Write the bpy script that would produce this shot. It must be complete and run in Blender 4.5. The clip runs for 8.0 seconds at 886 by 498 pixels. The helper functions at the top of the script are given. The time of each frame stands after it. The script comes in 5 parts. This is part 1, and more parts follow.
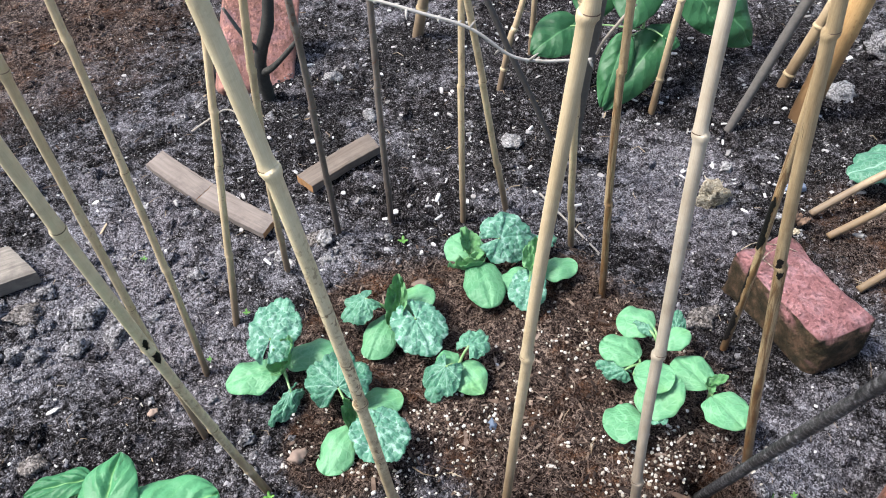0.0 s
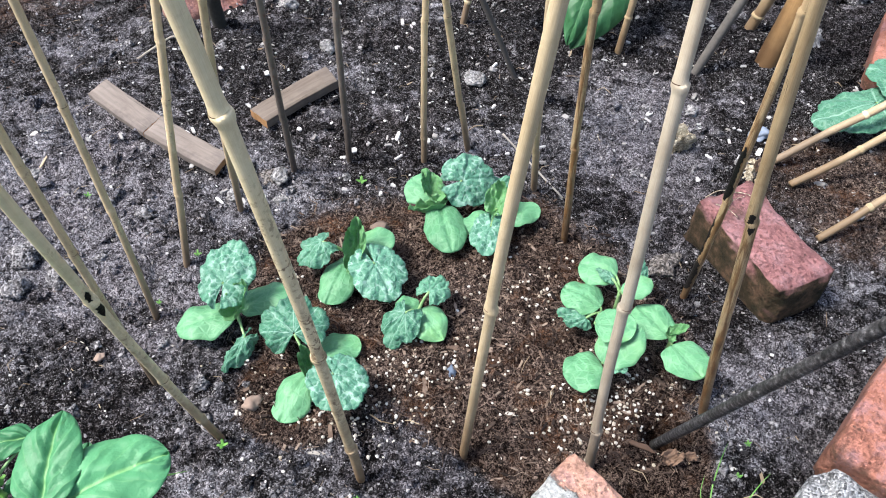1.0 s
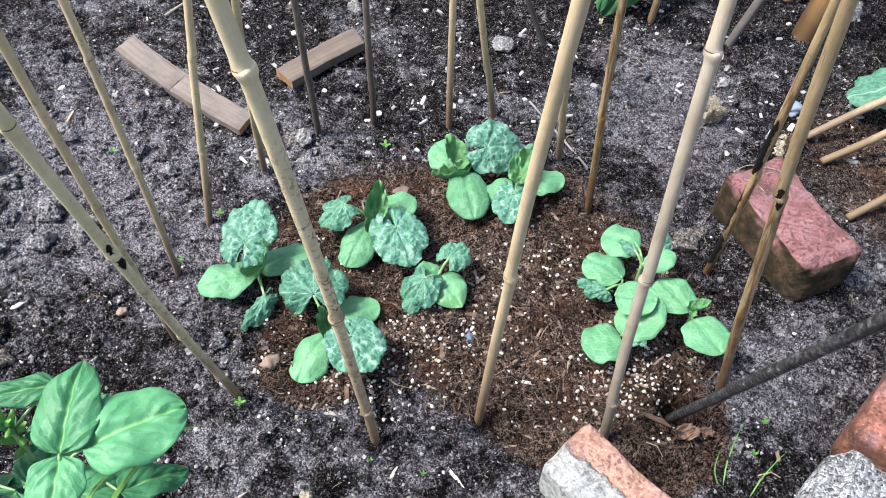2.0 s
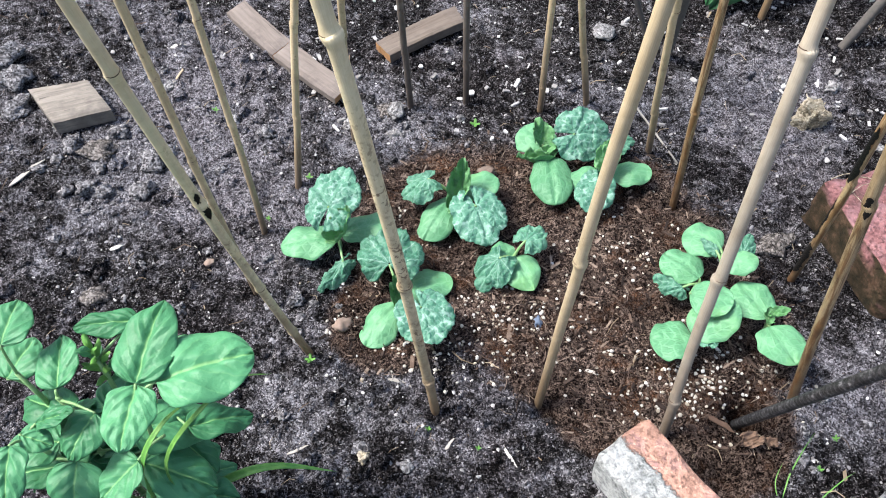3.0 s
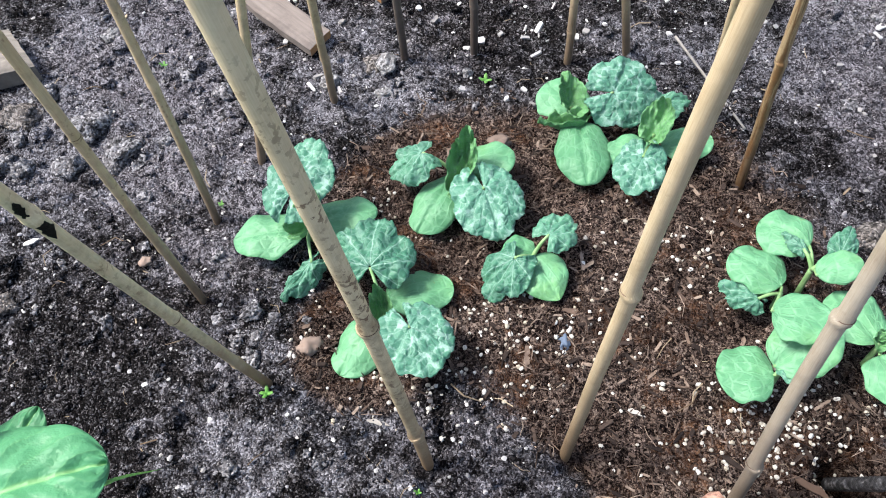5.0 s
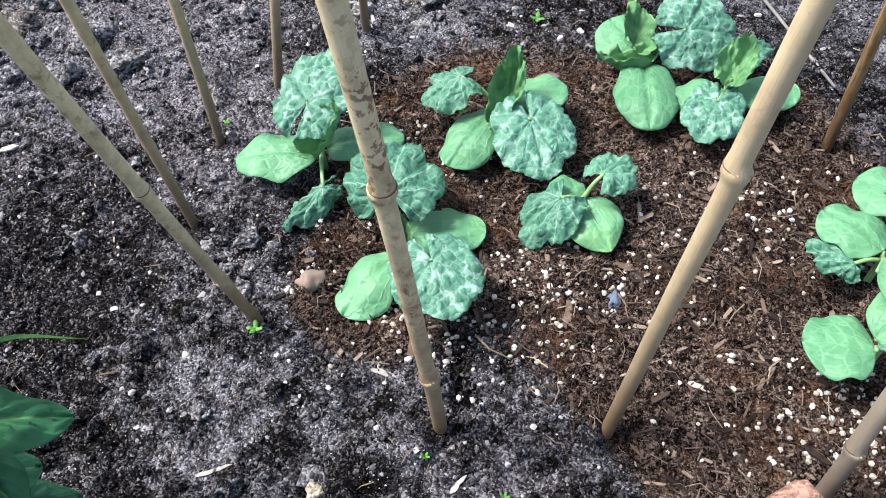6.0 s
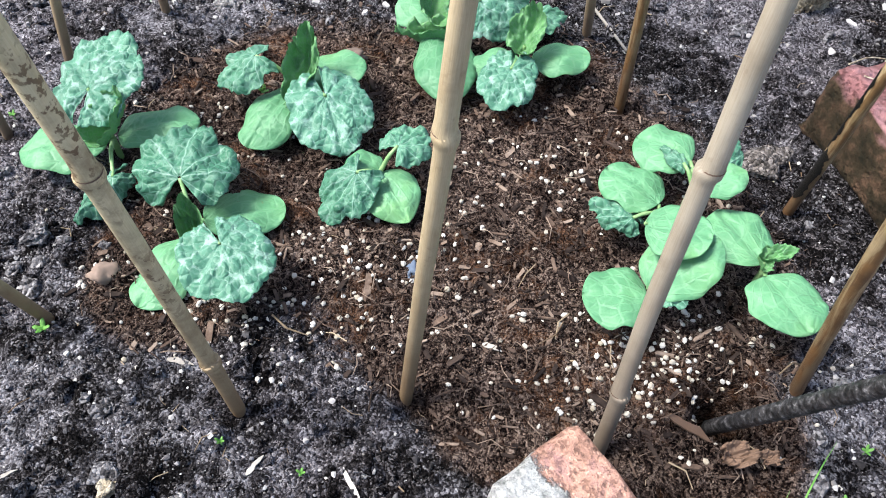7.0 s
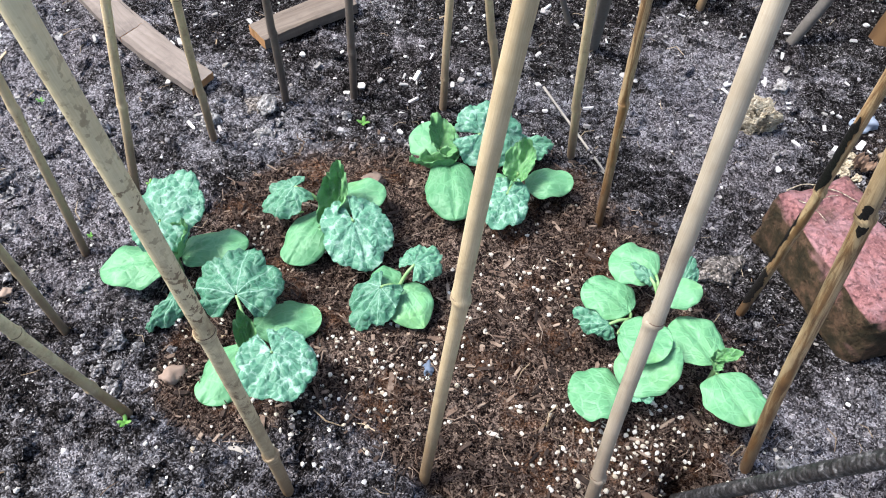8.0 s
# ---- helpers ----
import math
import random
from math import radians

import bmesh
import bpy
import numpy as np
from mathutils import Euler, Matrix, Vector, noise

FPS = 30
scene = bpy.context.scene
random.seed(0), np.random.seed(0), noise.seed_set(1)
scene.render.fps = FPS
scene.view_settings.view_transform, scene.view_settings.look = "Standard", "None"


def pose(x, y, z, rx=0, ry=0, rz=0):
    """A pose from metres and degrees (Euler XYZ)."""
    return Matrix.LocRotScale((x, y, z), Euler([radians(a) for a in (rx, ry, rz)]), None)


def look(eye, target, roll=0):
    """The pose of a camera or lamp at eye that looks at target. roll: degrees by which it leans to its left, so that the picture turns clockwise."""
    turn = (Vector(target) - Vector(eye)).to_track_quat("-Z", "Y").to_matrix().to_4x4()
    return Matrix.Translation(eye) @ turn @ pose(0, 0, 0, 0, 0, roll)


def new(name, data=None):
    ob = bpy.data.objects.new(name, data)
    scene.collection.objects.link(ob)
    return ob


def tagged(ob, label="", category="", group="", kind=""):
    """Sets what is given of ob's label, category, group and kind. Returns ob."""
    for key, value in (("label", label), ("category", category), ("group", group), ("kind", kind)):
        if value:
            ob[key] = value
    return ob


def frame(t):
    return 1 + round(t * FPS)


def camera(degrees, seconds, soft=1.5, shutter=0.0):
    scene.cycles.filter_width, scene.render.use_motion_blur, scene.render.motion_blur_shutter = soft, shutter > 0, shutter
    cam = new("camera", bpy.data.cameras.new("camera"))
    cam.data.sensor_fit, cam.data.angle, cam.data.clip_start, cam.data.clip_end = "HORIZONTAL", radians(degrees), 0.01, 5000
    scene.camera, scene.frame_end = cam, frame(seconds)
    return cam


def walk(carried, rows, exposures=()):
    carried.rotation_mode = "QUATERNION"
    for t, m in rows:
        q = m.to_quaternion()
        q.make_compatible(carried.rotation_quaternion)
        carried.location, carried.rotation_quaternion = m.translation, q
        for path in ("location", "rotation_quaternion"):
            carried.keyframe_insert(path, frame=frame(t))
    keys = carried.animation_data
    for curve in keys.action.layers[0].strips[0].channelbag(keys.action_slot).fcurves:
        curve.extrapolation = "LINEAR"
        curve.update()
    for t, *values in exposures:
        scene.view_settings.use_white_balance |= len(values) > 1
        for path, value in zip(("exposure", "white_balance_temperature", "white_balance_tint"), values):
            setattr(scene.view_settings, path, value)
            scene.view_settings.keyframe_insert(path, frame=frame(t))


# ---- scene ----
cam = camera(58.4, 8.0, soft=1.0)
PATH = [
    (0, (0.049, 0.043, 0.957), (0.002, 1.473, -0.441), -4.0),
    (0.5, (0.044, 0.064, 0.955), (0.054, 1.435, -0.501), -2.1),
    (1, (0.041, 0.079, 0.944), (0.101, 1.381, -0.573), 0.2),
    (2.3, (0.043, 0.08, 0.932), (-0.011, 1.295, -0.655), -0.6),
    (2.5, (0.04, 0.083, 0.926), (-0.079, 1.278, -0.673), -2.1),
    (3, (0.061, 0.067, 0.942), (-0.158, 1.262, -0.646), -2.8),
    (3.5, (0.062, 0.091, 0.943), (-0.172, 1.292, -0.639), -2.2),
    (4, (0.068, 0.153, 0.915), (-0.124, 1.308, -0.706), -2.1),
    (4.5, (0.066, 0.238, 0.824), (-0.116, 1.334, -0.839), -3.6),
    (4.7, (0.062, 0.265, 0.796), (-0.145, 1.354, -0.868), -4.6),
    (5.8, (0.042, 0.265, 0.636), (-0.336, 1.411, -0.959), -5.1),
    (6, (0.041, 0.256, 0.595), (-0.288, 1.416, -1.001), -2.7),
    (6.5, (0.101, 0.254, 0.564), (-0.085, 1.42, -1.05), -0.0),
    (7, (0.131, 0.267, 0.596), (0.058, 1.428, -1.031), 3.1),
    (7.5, (0.124, 0.256, 0.682), (0.06, 1.465, -0.91), 3.4),
    (8, (0.117, 0.225, 0.755), (0.04, 1.48, -0.801), 2.7),
]
EXPOSURE, SKY, SUN, SUN_ANGLE = 2.15, 0.074, 1.75, 16.0
walk(cam, [(t, look(eye, target, roll)) for t, eye, target, roll in PATH], exposures=[(0.0, EXPOSURE), (6.5, EXPOSURE), (8.0, EXPOSURE + 0.12)])

# ---- light: bright overcast sky ----
sky_world = bpy.data.worlds.new("overcast_sky")
sky_world.use_nodes = True
scene.world = sky_world
wn = sky_world.node_tree.nodes
sky = wn.new("ShaderNodeTexSky")
sky.sky_type = "NISHITA"
sky.sun_disc = False
sky.sun_elevation, sky.sun_rotation = radians(58), radians(-88)
sky.air_density, sky.dust_density = 1.0, 3.0
wn["Background"].inputs["Strength"].default_value = SKY
sky_world.node_tree.links.new(sky.outputs[0], wn["Background"].inputs["Color"])
sun_data = bpy.data.lights.new("sun", "SUN")
sun_data.energy, sun_data.angle, sun_data.color = SUN, radians(SUN_ANGLE), (1.0, 0.98, 0.96)
sun = new("sun", sun_data)
sun.matrix_world = look((-2.0, 0.45, 3.2), (0, 0.6, 0))


# ---- materials ----
class Nodes:
    """A short way to write node materials."""

    def __init__(self, name, rough=0.8, spec=0.3):
        self.mat = bpy.data.materials.new(name)
        self.mat.use_nodes = True
        self.t = self.mat.node_tree
        self.b = self.t.nodes["Principled BSDF"]
        self.b.inputs["Roughness"].default_value = rough
        self.b.inputs["Specular IOR Level"].default_value = spec
        self.co = self.t.nodes.new("ShaderNodeTexCoord")

    def put(self, node, socket, value):
        if isinstance(value, bpy.types.NodeSocket):
            self.t.links.new(value, node.inputs[socket])
        else:
            node.inputs[socket].default_value = value

    def scaled(self, s, coords="Object"):
        m = self.t.nodes.new("ShaderNodeMapping")
        self.t.links.new(self.co.outputs[coords], m.inputs["Vector"])
        m.inputs["Scale"].default_value = s if isinstance(s, tuple) else (s, s, s)
        return m.outputs[0]

    def noise(self, scale, detail=4.0, rough=0.6, vec=None, distort=0.0):
        n = self.t.nodes.new("ShaderNodeTexNoise")
        n.inputs["Scale"].default_value, n.inputs["Detail"].default_value = scale, detail
        n.inputs["Roughness"].default_value, n.inputs["Distortion"].default_value = rough, distort
        self.t.links.new(vec or self.co.outputs["Object"], n.inputs["Vector"])
        return n.outputs["Fac"]

    def cells(self, scale, feature="F1", vec=None, out="Distance"):
        n = self.t.nodes.new("ShaderNodeTexVoronoi")
        n.feature = feature
        n.inputs["Scale"].default_value = scale
        self.t.links.new(vec or self.co.outputs["Object"], n.inputs["Vector"])
        return n.outputs[out]

    def ramp(self, fac, *stops):
        n = self.t.nodes.new("ShaderNodeValToRGB")
        el = n.color_ramp.elements
        while len(el) < len(stops):
            el.new(0.5)
        for e, (p, c) in zip(el, stops):
            e.position = p
            e.color = (*c, 1) if isinstance(c, tuple) else (c, c, c, 1)
        self.put(n, 0, fac)
        return n.outputs[0]

    def mix(self, fac, a, b, kind="MIX"):
        n = self.t.nodes.new("ShaderNodeMix")
        n.data_type, n.blend_type = "RGBA", kind
        self.put(n, 0, fac)
        for i, v in ((6, a), (7, b)):
            self.put(n, i, (*v, 1) if isinstance(v, tuple) else v)
        return n.outputs[2]

    def math(self, op, a, b=0.0, clamp=False):
        n = self.t.nodes.new("ShaderNodeMath")
        n.operation, n.use_clamp = op, clamp
        self.put(n, 0, a)
        self.put(n, 1, b)
        return n.outputs[0]

    def axes(self, coords="Object", vec=None):
        n = self.t.nodes.new("ShaderNodeSeparateXYZ")
        self.t.links.new(vec or self.co.outputs[coords], n.inputs[0])
        return n.outputs

    def rand(self):
        return self.t.nodes.new("ShaderNodeObjectInfo").outputs["Random"]

    def island(self):
        return self.t.nodes.new("ShaderNodeNewGeometry").outputs["Random Per Island"]

    def color(self, c):
        self.put(self.b, "Base Color", (*c, 1) if isinstance(c, tuple) else c)
        return self

    def bump(self, height, strength=0.5, distance=0.002):
        n = self.t.nodes.new("ShaderNodeBump")
        n.inputs["Strength"].default_value, n.inputs["Distance"].default_value = strength, distance
        self.put(n, "Height", height)
        self.t.links.new(n.outputs[0], self.b.inputs["Normal"])
        return self

    def translucent(self, color, amount):
        tr = self.t.nodes.new("ShaderNodeBsdfTranslucent")
        self.put(tr, "Color", (*color, 1) if isinstance(color, tuple) else color)
        mx = self.t.nodes.new("ShaderNodeMixShader")
        mx.inputs[0].default_value = amount
        self.t.links.new(self.b.outputs[0], mx.inputs[1])
        self.t.links.new(tr.outputs[0], mx.inputs[2])
        self.t.links.new(mx.outputs[0], self.t.nodes["Material Output"].inputs["Surface"])
        return self


def soil_material():
    m = Nodes("ashy_soil", 1.0, 0.02)
    x, y, _ = m.axes()
    # planting mix: three overlapping round patches with a ragged edge
    edge = m.math("MULTIPLY", m.math("SUBTRACT", m.noise(9, 5, 0.65), 0.5), 0.34)
    field = None
    for cx, cy, r in ((-0.02, 0.80, 0.21), (0.13, 0.78, 0.24), (0.27, 0.68, 0.17), (0.12, 0.62, 0.10), (0.31, 0.54, 0.105), (0.18, 0.56, 0.09), (-0.13, 0.64, 0.09)):
        dx, dy = m.math("SUBTRACT", x, cx), m.math("SUBTRACT", y, cy)
        d = m.math("SQRT", m.math("ADD", m.math("MULTIPLY", dx, dx), m.math("MULTIPLY", dy, dy)))
        f = m.math("SUBTRACT", 1.0, m.math("DIVIDE", d, r))
        field = f if field is None else m.math("MAXIMUM", field, f)
    mixmask = m.ramp(m.math("ADD", field, edge), (0.0, 0.0), (0.14, 1.0))
    # bark litter in the far corner
    dx, dy = m.math("ADD", x, 1.15), m.math("SUBTRACT", y, 1.95)
    d = m.math("SQRT", m.math("ADD", m.math("MULTIPLY", dx, dx), m.math("MULTIPLY", dy, dy)))
    litter = m.ramp(m.math("ADD", m.math("SUBTRACT", 0.62, d), m.math("MULTIPLY", edge, 1.2)), (0.0, 0.0), (0.25, 0.8))
    dx, dy = m.math("SUBTRACT", x, 0.78), m.math("SUBTRACT", y, 0.98)
    d = m.math("SQRT", m.math("ADD", m.math("MULTIPLY", dx, dx), m.math("MULTIPLY", dy, dy)))
    litter = m.math("MAXIMUM", litter, m.ramp(m.math("ADD", m.math("SUBTRACT", 0.20, d), m.math("MULTIPLY", edge, 0.5)), (0.0, 0.0), (0.12, 0.8)))
    wob = m.t.nodes.new("ShaderNodeTexNoise")
    wob.inputs["Scale"].default_value, wob.inputs["Detail"].default_value = 120, 3
    m.t.links.new(m.co.outputs["Object"], wob.inputs["Vector"])
    warp = m.mix(0.006, m.co.outputs["Object"], wob.outputs["Color"], "ADD")
    big = m.axes(vec=m.cells(150, "F1", warp, "Color"))[0]
    small = m.axes(vec=m.cells(540, "F1", warp, "Color"))[1]
    fine = m.noise(620, 4, 0.8)
    mid = m.noise(40, 6, 0.75)
    grain = m.math("ADD", m.math("MULTIPLY", fine, 0.7), m.math("MULTIPLY", small, 0.3))
    tone = m.math("ADD", m.math("ADD", m.math("MULTIPLY", big, 0.11), m.math("MULTIPLY", small, 0.31)), m.math("ADD", m.math("MULTIPLY", fine, 0.30), m.math("MULTIPLY", mid, 0.28)))
    dark = m.ramp(tone, (0.25, (0.0015, 0.0015, 0.0015)), (0.49, (0.0078, 0.0071, 0.0074)), (0.59, (0.041, 0.0375, 0.039)), (0.67, (0.16, 0.153, 0.160)), (0.76, (0.42, 0.41, 0.42)))
    pale = m.ramp(tone, (0.24, (0.003, 0.003, 0.0035)), (0.41, (0.042, 0.040, 0.0445)), (0.54, (0.155, 0.150, 0.165)), (0.66, (0.34, 0.335, 0.36)), (0.76, (0.55, 0.54, 0.57)))
    patches = m.math("ADD", m.math("MULTIPLY", m.noise(5.0, 7, 0.72), 0.55), m.math("MULTIPLY", m.noise(28, 7, 0.8), 0.45))
    # where the ash of old fires lies
    for cx, cy, r, amount in ((-0.02, 0.43, 0.24, 0.02), (0.44, 1.16, 0.22, 0.09), (-0.50, 0.92, 0.34, 0.085), (0.48, 0.62, 0.16, 0.09), (-0.18, 1.00, 0.14, 0.04), (-0.45, 0.62, 0.24, -0.045), (-0.62, 1.15, 0.25, 0.03), (0.10, 1.35, 0.24, -0.035), (-0.30, 1.38, 0.34, -0.02), (0.70, 1.0, 0.2, -0.06), (0.78, 1.40, 0.42, -0.045), (0.30, 1.62, 0.42, -0.04), (-0.45, 1.62, 0.45, 0.0)):
        dx, dy = m.math("SUBTRACT", x, cx), m.math("SUBTRACT", y, cy)
        d = m.math("SQRT", m.math("ADD", m.math("MULTIPLY", dx, dx), m.math("MULTIPLY", dy, dy)))
        f = m.math("MAXIMUM", m.math("SUBTRACT", 1.0, m.math("DIVIDE", d, r)), 0.0)
        patches = m.math("ADD", patches, m.math("MULTIPLY", f, amount * 1.6))
    ash = m.mix(m.ramp(patches, (0.487, 0.0), (0.572, 1.0)), dark, pale)
    loam = m.ramp(m.math("ADD", m.math("MULTIPLY", m.noise(3.2, 4, 0.6), 0.75), m.math("MULTIPLY", m.noise(24, 4, 0.7), 0.25)), (0.47, 0.0), (0.58, 0.6))
    ash = m.mix(loam, ash, m.mix(1.0, ash, (0.80, 0.745, 0.74), "MULTIPLY"))
    flecks = m.ramp(m.cells(230), (0.08, 1.0), (0.17, 0.0))
    ash = m.mix(m.math("MULTIPLY", flecks, m.ramp(m.noise(21, 3), (0.50, 0.0), (0.60, 0.9))), ash, (0.50, 0.49, 0.48))
    fib = m.noise(95, 6, 0.78, distort=1.2)
    brown = m.ramp(m.math("ADD", m.math("MULTIPLY", fib, 0.55), m.math("MULTIPLY", grain, 0.45)),
                   (0.41, (0.003, 0.002, 0.002)), (0.470, (0.024, 0.0165, 0.014)), (0.525, (0.108, 0.076, 0.062)), (0.60, (0.32, 0.25, 0.205)))
    red = m.ramp(m.noise(13, 5, 0.65), (0.51, 0.0), (0.64, 0.7))
    brown = m.mix(red, brown, m.ramp(m.noise(190, 5, 0.8, distort=1.0), (0.41, (0.010, 0.005, 0.003)), (0.49, (0.065, 0.029, 0.016)), (0.58, (0.28, 0.15, 0.085))))
    damp = m.ramp(m.noise(7, 5, 0.7), (0.45, 0.68), (0.57, 0.0))
    brown = m.mix(damp, brown, m.mix(1.0, brown, (0.32, 0.30, 0.30), "MULTIPLY"))
    both = m.mix(m.math("MAXIMUM", mixmask, litter), ash, brown)
    m.color(both)
    lumps = m.math("SUBTRACT", 1.0, m.cells(150, "F1", warp))
    grit = m.math("SUBTRACT", 1.0, m.cells(540, "F1", warp))
    rough = m.math("ADD", m.math("ADD", m.math("MULTIPLY", lumps, 0.18), m.math("MULTIPLY", grit, 0.34)), m.math("MULTIPLY", m.noise(110, 6, 0.82), 0.5))
    m.bump(rough, 1.0, 0.009)
    return m.mat


def grain_material(name, stops, scale=160, rough=0.9, per_island=True):
    m = Nodes(name, rough, 0.2)
    tone = m.island() if per_island else m.rand()
    n = m.noise(scale, 5, 0.7)
    fac = m.math("ADD", m.math("MULTIPLY", tone, 0.6), m.math("MULTIPLY", n, 0.4))
    m.color(m.ramp(fac, *stops)).bump(n, 0.5, 0.002)
    return m.mat


def bamboo_material(name, light, mid, dirt, spots=0.3, scorch=0.0):
    """Dry cane: lengthwise fibres, mould spots, stained lower end; u runs round, v along in metres."""
    m = Nodes(name, 0.5, 0.4)
    fib = m.noise(30, 5, 0.6, m.scaled((0.9, 1.6, 1), "UV"))
    base = m.mix(m.ramp(m.math("ADD", m.math("MULTIPLY", fib, 0.45), m.math("MULTIPLY", m.noise(16, 5, 0.7), 0.55)), (0.40, 0.0), (0.60, 1.0)), light, mid)
    base = m.mix(m.math("MULTIPLY", m.rand(), 0.35), base, m.mix(1.0, base, (0.82, 0.78, 0.76), "MULTIPLY"))
    blot = m.ramp(m.noise(26, 5, 0.72), (0.56 - 0.12 * spots, 0.0), (0.72 - 0.10 * spots, 0.75))
    _, v, _ = m.axes("UV")
    blot = m.math("MULTIPLY", blot, m.ramp(v, (0.36, 1.0), (0.60, 0.22)))
    base = m.mix(m.math("MULTIPLY", blot, 0.7 * spots + 0.22), base, dirt)
    dots = m.math("MULTIPLY", m.ramp(m.noise(170, 3, 0.6), (0.62 - 0.09 * spots, 0.0), (0.67 - 0.09 * spots, 0.8)), m.ramp(m.noise(11, 4), (0.46, 0.0), (0.58, min(1.0, spots * 1.5))))
    dots = m.math("MULTIPLY", dots, m.ramp(v, (0.48, 1.0), (0.62, 0.12)))
    base = m.mix(dots, base, (0.105, 0.045, 0.020))
    stain = m.math("MULTIPLY", m.ramp(m.math("ADD", v, m.math("MULTIPLY", m.noise(22, 4), 0.12)), (0.12, 1.0), (0.33, 0.0)), 0.88)
    base = m.mix(stain, base, dirt)
    if scorch:
        streak = m.ramp(m.noise(9, 5, 0.7, m.scaled((0.35, 1.5, 1), "UV"), 0.8), (0.42, 0.0), (0.56, scorch))
        low = m.ramp(v, (0.42, 1.0), (0.50, 0.25))
        base = m.mix(m.math("MULTIPLY", streak, low), base, m.ramp(m.noise(30, 3), (0.4, (0.07, 0.028, 0.009)), (0.7, (0.20, 0.095, 0.03))))
        black = m.ramp(m.noise(13, 4, 0.7, m.scaled((0.7, 1.2, 1), "UV")), (0.64, 0.0), (0.68, scorch))
        base = m.mix(black, base, (0.012, 0.010, 0.009))
    m.color(base)
    m.bump(m.math("ADD", m.noise(60, 4, 0.6, m.scaled((0.9, 0.5, 1), "UV")), m.math("MULTIPLY", blot, 0.3)), 0.25, 0.0015)
    return m.mat


def cotyledon_material():
    """Fleshy seed leaf: pale curved veins that fan from the stalk, duller paler skin towards the rim."""
    m = Nodes("cotyledon_leaf", 0.52, 0.4)
    u, v, _ = m.axes("UV")
    s = m.math("SUBTRACT", v, 0.5)
    a = m.math("ABSOLUTE", s)
    wob = m.math("MULTIPLY", m.math("SUBTRACT", m.noise(38, 3), 0.5), 0.16)
    fan = m.math("ADD", m.math("DIVIDE", s, m.math("ADD", m.math("MULTIPLY", u, 0.75), 0.30)), wob)
    ray = m.math("ABSOLUTE", m.math("SUBTRACT", m.math("FRACT", m.math("ADD", m.math("MULTIPLY", fan, 4.2), 0.5)), 0.5))
    rays = m.math("MULTIPLY", m.ramp(ray, (0.0, 1.0), (0.13, 0.0)), m.ramp(u, (0.0, 1.0), (0.75, 0.25)))
    phase = m.math("FRACT", m.math("MULTIPLY", m.math("ADD", m.math("SUBTRACT", u, m.math("MULTIPLY", a, 0.7)), wob), 3.0))
    side = m.ramp(m.math("ABSOLUTE", m.math("SUBTRACT", phase, 0.5)), (0.0, 1.0), (0.08, 0.0))
    net = m.ramp(m.cells(75, "DISTANCE_TO_EDGE"), (0.0, 0.5), (0.13, 0.0))
    veins = m.math("MAXIMUM", m.math("MAXIMUM", m.math("MULTIPLY", side, 0.45), rays), net)
    body = m.ramp(m.math("ADD", m.math("MULTIPLY", m.noise(30, 4), 0.75), m.math("MULTIPLY", m.rand(), 0.3)), (0.30, (0.068, 0.225, 0.104)), (0.72, (0.128, 0.338, 0.168)))
    body = m.mix(m.math("MULTIPLY", m.ramp(m.noise(16, 3), (0.50, 0.0), (0.66, 0.5)), m.rand()), body, (0.165, 0.355, 0.10))
    col = m.mix(m.math("MULTIPLY", veins, 0.46), body, (0.25, 0.48, 0.28))
    scar = m.math("MULTIPLY", m.ramp(m.noise(75, 4, 0.75), (0.66, 0.0), (0.71, 0.9)), m.ramp(m.noise(14, 2), (0.52, 0.0), (0.60, 1.0)))
    col = m.mix(scar, col, (0.15, 0.17, 0.07))
    m.color(col).bump(m.math("ADD", m.math("MULTIPLY", veins, -0.45), m.math("MULTIPLY", m.noise(60, 4, 0.55), 1.5)), 0.6, 0.0026)
    return m.translucent((0.22, 0.55, 0.10), 0.16).mat


